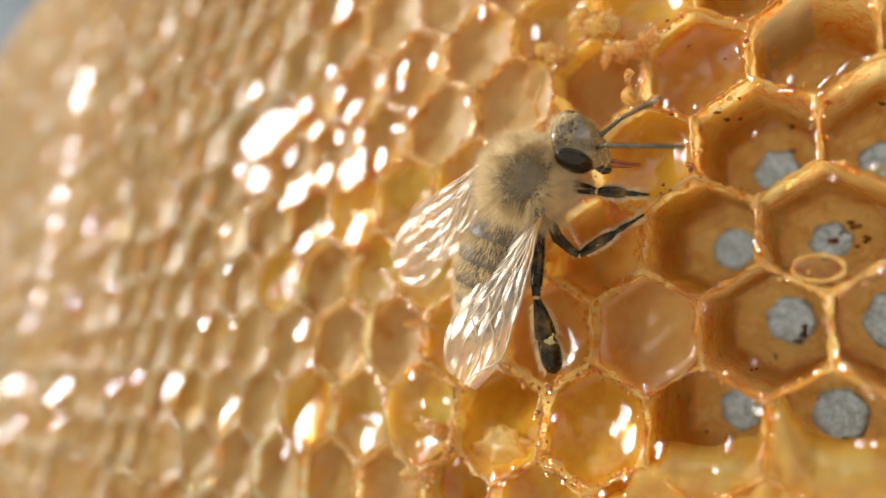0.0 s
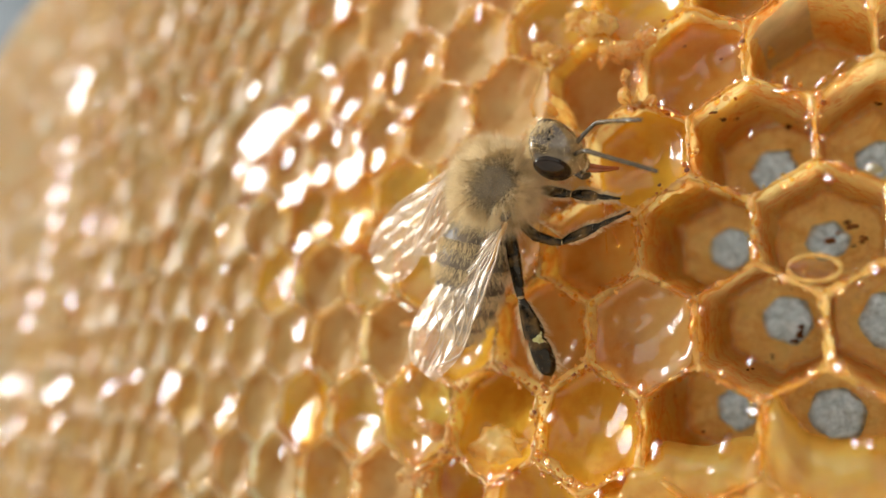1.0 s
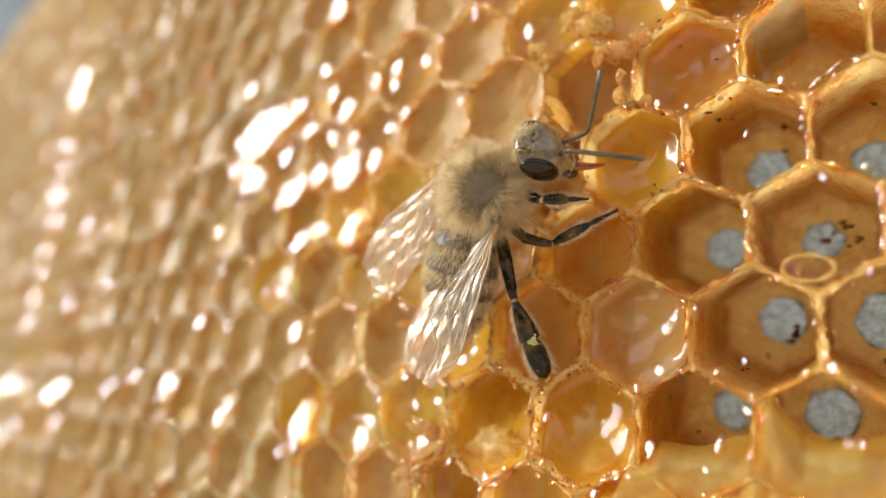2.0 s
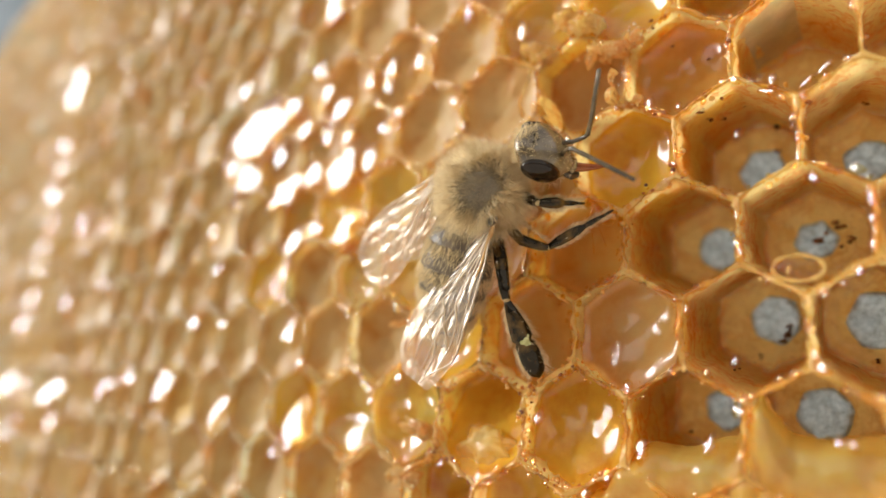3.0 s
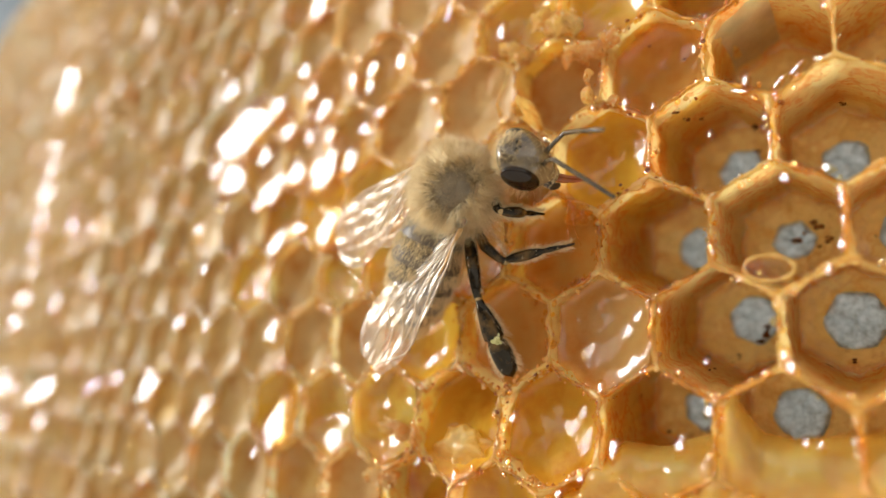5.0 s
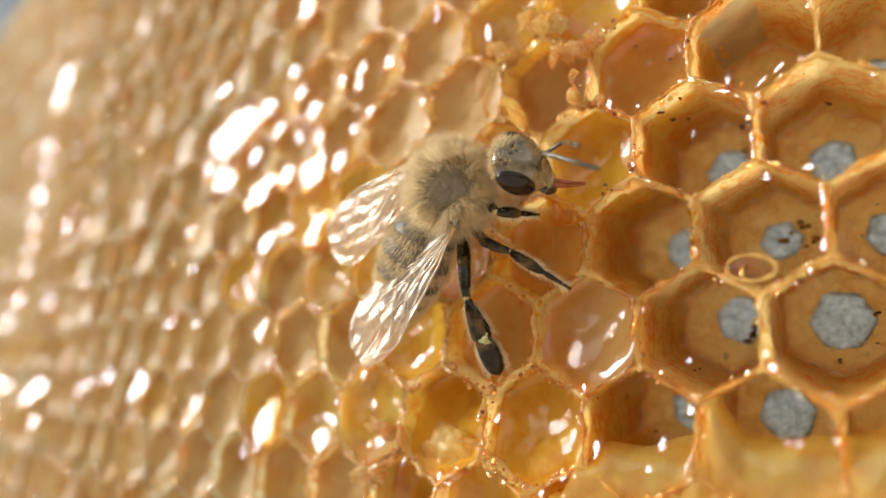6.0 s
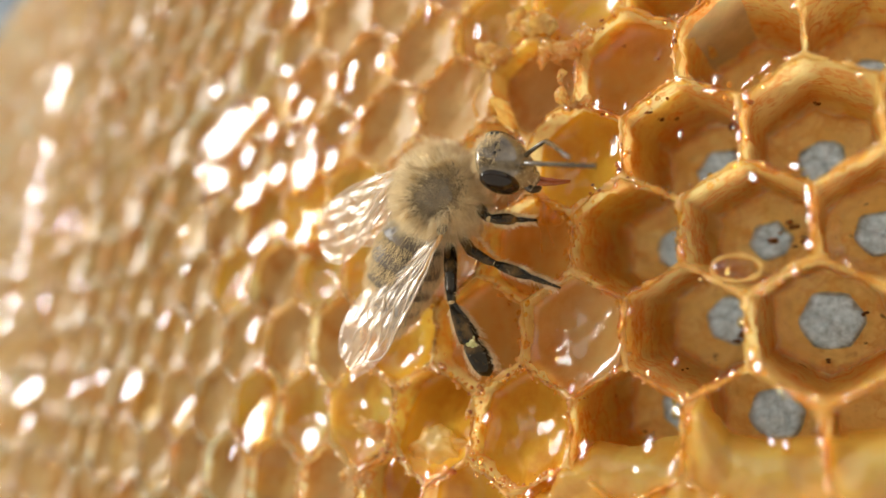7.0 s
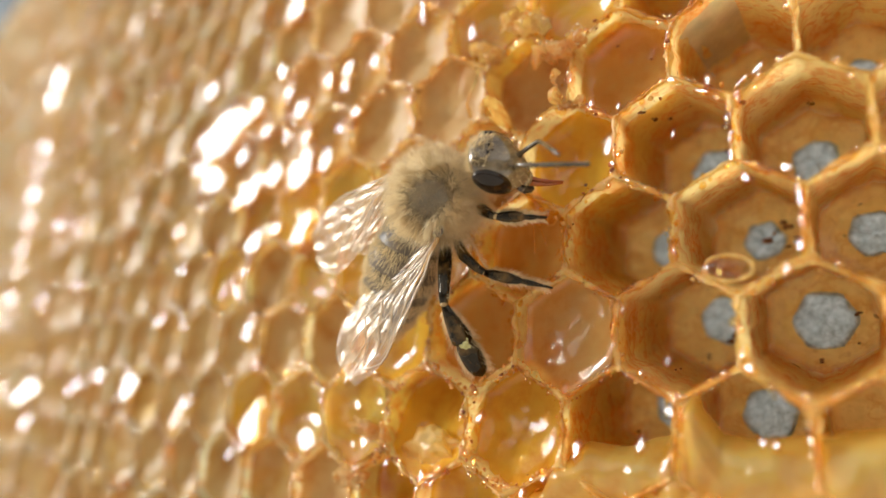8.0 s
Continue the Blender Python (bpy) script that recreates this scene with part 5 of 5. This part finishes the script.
LEFT_WING_TIP = ((0, -6.04, -4.3, -1.12), (0.5, -7.3, -4.3, -0.09), (1, -7.05, -4.3, -0.27), (1.5, -6.5, -4.3, -0.72), (3, -6.75, -4.3, -0.29),
    (3.5, -7, -4.3, 0.18), (4, -7.36, -4.3, 0.65), (4.5, -7.5, -4.3, 0.93), (6, -7.63, -4.3, 0.88), (6.5, -7.5, -4.3, 1.04), (7, -7.5, -4.3, 1.22),
    (7.5, -7.4, -4.3, 0.84), (8, -7.27, -4.3, 0.45))
HIND_FOOT = ((0, 3.77, -1.6, -7.68), (0.5, 3.68, -1.6, -7.76), (1, 3.73, -1.6, -7.79), (1.5, 3.73, -1.6, -7.85), (3, 3.85, -1.6, -7.86),
    (3.5, 3.89, -1.6, -7.8), (4, 3.9, -1.6, -7.75), (4.5, 3.96, -1.6, -7.75), (6, 3.88, -1.6, -7.75), (6.5, 3.99, -1.6, -7.75), (7, 4.02, -1.6, -7.81),
    (7.5, 4.01, -1.6, -7.81), (8, 4.03, -1.6, -7.81))
MIDDLE_FOOT = ((0, 9.22, -1.7, -0.36), (0.5, 6.87, -1.7, -0.75), (1, 8.72, -1.7, -0.1), (1.5, 8.39, -1.7, 0.18), (3, 8.56, -1.7, 0.02),
    (3.5, 8.22, -1.7, -0.2), (4, 7.03, -1.7, -1.58), (4.5, 6.81, -1.7, -0.79), (6, 8.33, -1.7, -3.99), (6.5, 8.45, -1.7, -3.92),
    (7, 8.43, -1.7, -3.92), (7.5, 8.47, -1.7, -3.92), (8, 8.4, -1.7, -3.91))
FRONT_FOOT = ((0, 9.8, -2.2, 0.38), (0.5, 8.9, -2.2, 0.45), (1, 8.56, -2.2, 0.48), (1.5, 7.15, -2.2, 0.88), (3, 7.3, -2.2, 0.54),
    (3.5, 6.78, -2.2, 0.36), (4, 7.11, -2.2, 0.28), (4.5, 6.34, -2.2, 0.3), (6, 7.02, -2.2, -0), (6.5, 7.61, -2.2, -0.28), (7, 7.57, -2.2, -0.42),
    (7.5, 7.82, -2.2, -0.54), (8, 8.56, -2.2, -0.49))
LEFT_FEELER_TIP = ((0, 11.54, -5.2, 3.42), (0.5, 10.82, -5.2, 2.22), (1, 11.02, -5.2, 2.71), (1.5, 9.69, -5.2, 4.98), (3, 9.73, -5.2, 5.47),
    (3.5, 11.96, -5.2, 1.91), (4, 11.85, -5.2, 2.57), (4.5, 11.63, -5.2, 2.59), (6, 10.62, -5.2, 1.37), (6.5, 11.03, -5.2, 1.2), (7, 11.02, -5.2, 0.8),
    (7.5, 10.85, -5.2, 0.9), (8, 10.86, -5.2, 0.98))
RIGHT_FEELER_TIP = ((0, 11.83, -3.6, 1.65), (0.5, 10.83, -3.6, 0.68), (1, 10.94, -3.6, 0.79), (1.5, 10.67, -3.6, 1.8), (3, 10.32, -3.6, 0.48),
    (3.5, 11.02, -3.6, -0.41), (4, 10.8, -3.6, -0.27), (4.5, 10.87, -3.6, -0.51), (6, 10.4, -3.6, 0.74), (6.5, 11.36, -3.6, 0.4),
    (7, 11.25, -3.6, 0.79), (7.5, 11.21, -3.6, 0.94), (8, 11.36, -3.6, 0.87))
LEFT_FEET = ((3.2, -1.9, 3.5), (0.8, -1.9, 3.2), (-1.7, -1.9, 0.6))


def bee_pose(x, z, heading):
    h = radians(heading)
    fwd, left, up = Vector((math.cos(h), 0, math.sin(h))), Vector((-math.sin(h), 0, math.cos(h))), Vector((0, -1, 0))
    m = Matrix((fwd, left, up)).transposed().to_4x4()
    return Matrix.Translation((x * MM, -4.7 * MM, z * MM)) @ m @ pose(0, 0, 0, 12, 0, 0)


def aim(origin, target, up):
    """A pose at origin whose x axis points at target and whose z axis lies towards up."""
    x = (target - origin).normalized()
    z = (up - x * up.dot(x)).normalized()
    m = Matrix((x, z.cross(x), z)).transposed().to_4x4()
    return Matrix.Translation(origin) @ m


def head_pose(x, z, dip):
    """The face turned forwards and outwards, the jaws down to the comb."""
    d = radians(dip - 20)
    along, across, out = Vector((0.763, 0.647, 0.0)), Vector((0.181, -0.213, 0.960)), Vector((0.621, -0.732, -0.280))
    along, across = along * math.cos(d) - across * math.sin(d), across * math.cos(d) + along * math.sin(d)
    jaw = (along * 0.86 - across * 0.38 - out * 0.36).normalized()
    face = along * 0.40 + across * 0.34 + out * 0.85
    face = (face - jaw * face.dot(jaw)).normalized()
    return Matrix.Translation(((x + 0.12) * MM, -4.2 * MM, z * MM)) @ Matrix((jaw, face.cross(jaw), face)).transposed().to_4x4()


def at_time(rows, t):
    return next(Vector(r[1:]) for r in rows if r[0] == t)


def motions():
    times = [r[0] for r in BODY]
    poses = {t: bee_pose(x, z, h) for t, x, z, h in BODY}
    walk(bee, [(t, poses[t]) for t in times])

    def local(t, p):
        return poses[t].inverted() @ (Vector(p) * MM)
    heads = {t: poses[t].inverted() @ head_pose(x, z, dip) for t, x, z, dip in HEAD}
    walk(bee_parts["head"], [(t, heads[t]) for t in times])
    waist = Vector(WAIST) * MM
    rows = []
    for t in times:
        tip = local(t, at_time(ABDOMEN_TIP, t) - Vector((0.9, 0, 0)))
        rows.append((t, aim(waist, waist * 2 - tip, Vector((0, 0, 1)))))
    walk(bee_parts["abdomen"], rows)
    for wing, tips, side, roll in zip(bee_parts["wings"], (RIGHT_WING_TIP, LEFT_WING_TIP), (-1, 1), (12, 4)):
        root = Vector((-0.75, -2.1, 0.75) if side < 0 else (-0.15, 1.55, 1.15)) * MM
        walk(wing, [(t, aim(root, local(t, at_time(tips, t)), Vector((0, 0, 1))) @ pose(0, 0, 0, roll, 0, 0)) for t in times])
    feet = (FRONT_FOOT, MIDDLE_FOOT, HIND_FOOT)
    for k, ((leg, shin), (kind, side, root, upper, lower)) in enumerate(zip(bee_parts["legs"], LEGS)):
        thigh_rows, shin_rows = [], []
        root = Vector(root) * MM
        for t in times:
            foot = local(t, at_time(feet[k], t) if side < 0 else LEFT_FEET[k - 3])
            a, b = upper * MM, lower * MM
            d = foot - root
            dist = min(max(d.length, abs(a - b) + 1e-5), (a + b) * 0.998)
            x = d.normalized()
            pole = Vector((0, side * POLE[kind][0], POLE[kind][1] if side < 0 else -0.3))
            pole = (pole - x * pole.dot(x)).normalized()
            c = (a * a + dist * dist - b * b) / (2 * a * dist)
            knee = root + x * a * c + pole * a * math.sqrt(max(0.0, 1 - c * c))
            m = aim(root, knee, Vector((0, 0, 1)))
            thigh_rows.append((t, m))
            shin_rows.append((t, aim(knee, root + x * dist, Vector((0, side * 0.75, 0.65)) if kind == "hind" else Vector((0, 0, 1)))))
        walk(leg, thigh_rows)
        walk(shin, shin_rows)
    for feeler, tips, side in zip(bee_parts["feelers"], (LEFT_FEELER_TIP, RIGHT_FEELER_TIP), (1, -1)):
        root = Vector((0.45, side * 0.36, 0.86)) * MM
        rows = []
        for t in times:
            base = poses[t] @ heads[t] @ root
            d, out = at_time(tips, t) * MM - base, Vector((0.621, -0.732, -0.280))
            gap = d.dot(out) ** 2 - d.length_squared + (4.3 * MM) ** 2      # lifted off the comb until its length fits
            tip = base + d + out * max(0.0, math.sqrt(max(0.0, gap)) - d.dot(out))
            rows.append((t, aim(root, (poses[t] @ heads[t]).inverted() @ tip, Vector((0, side * 0.3, 1)))))
        walk(feeler, rows)


POLE = {"front": (0.5, 0.8), "middle": (1.0, -0.1), "hind": (0.15, 1.0)}
motions()
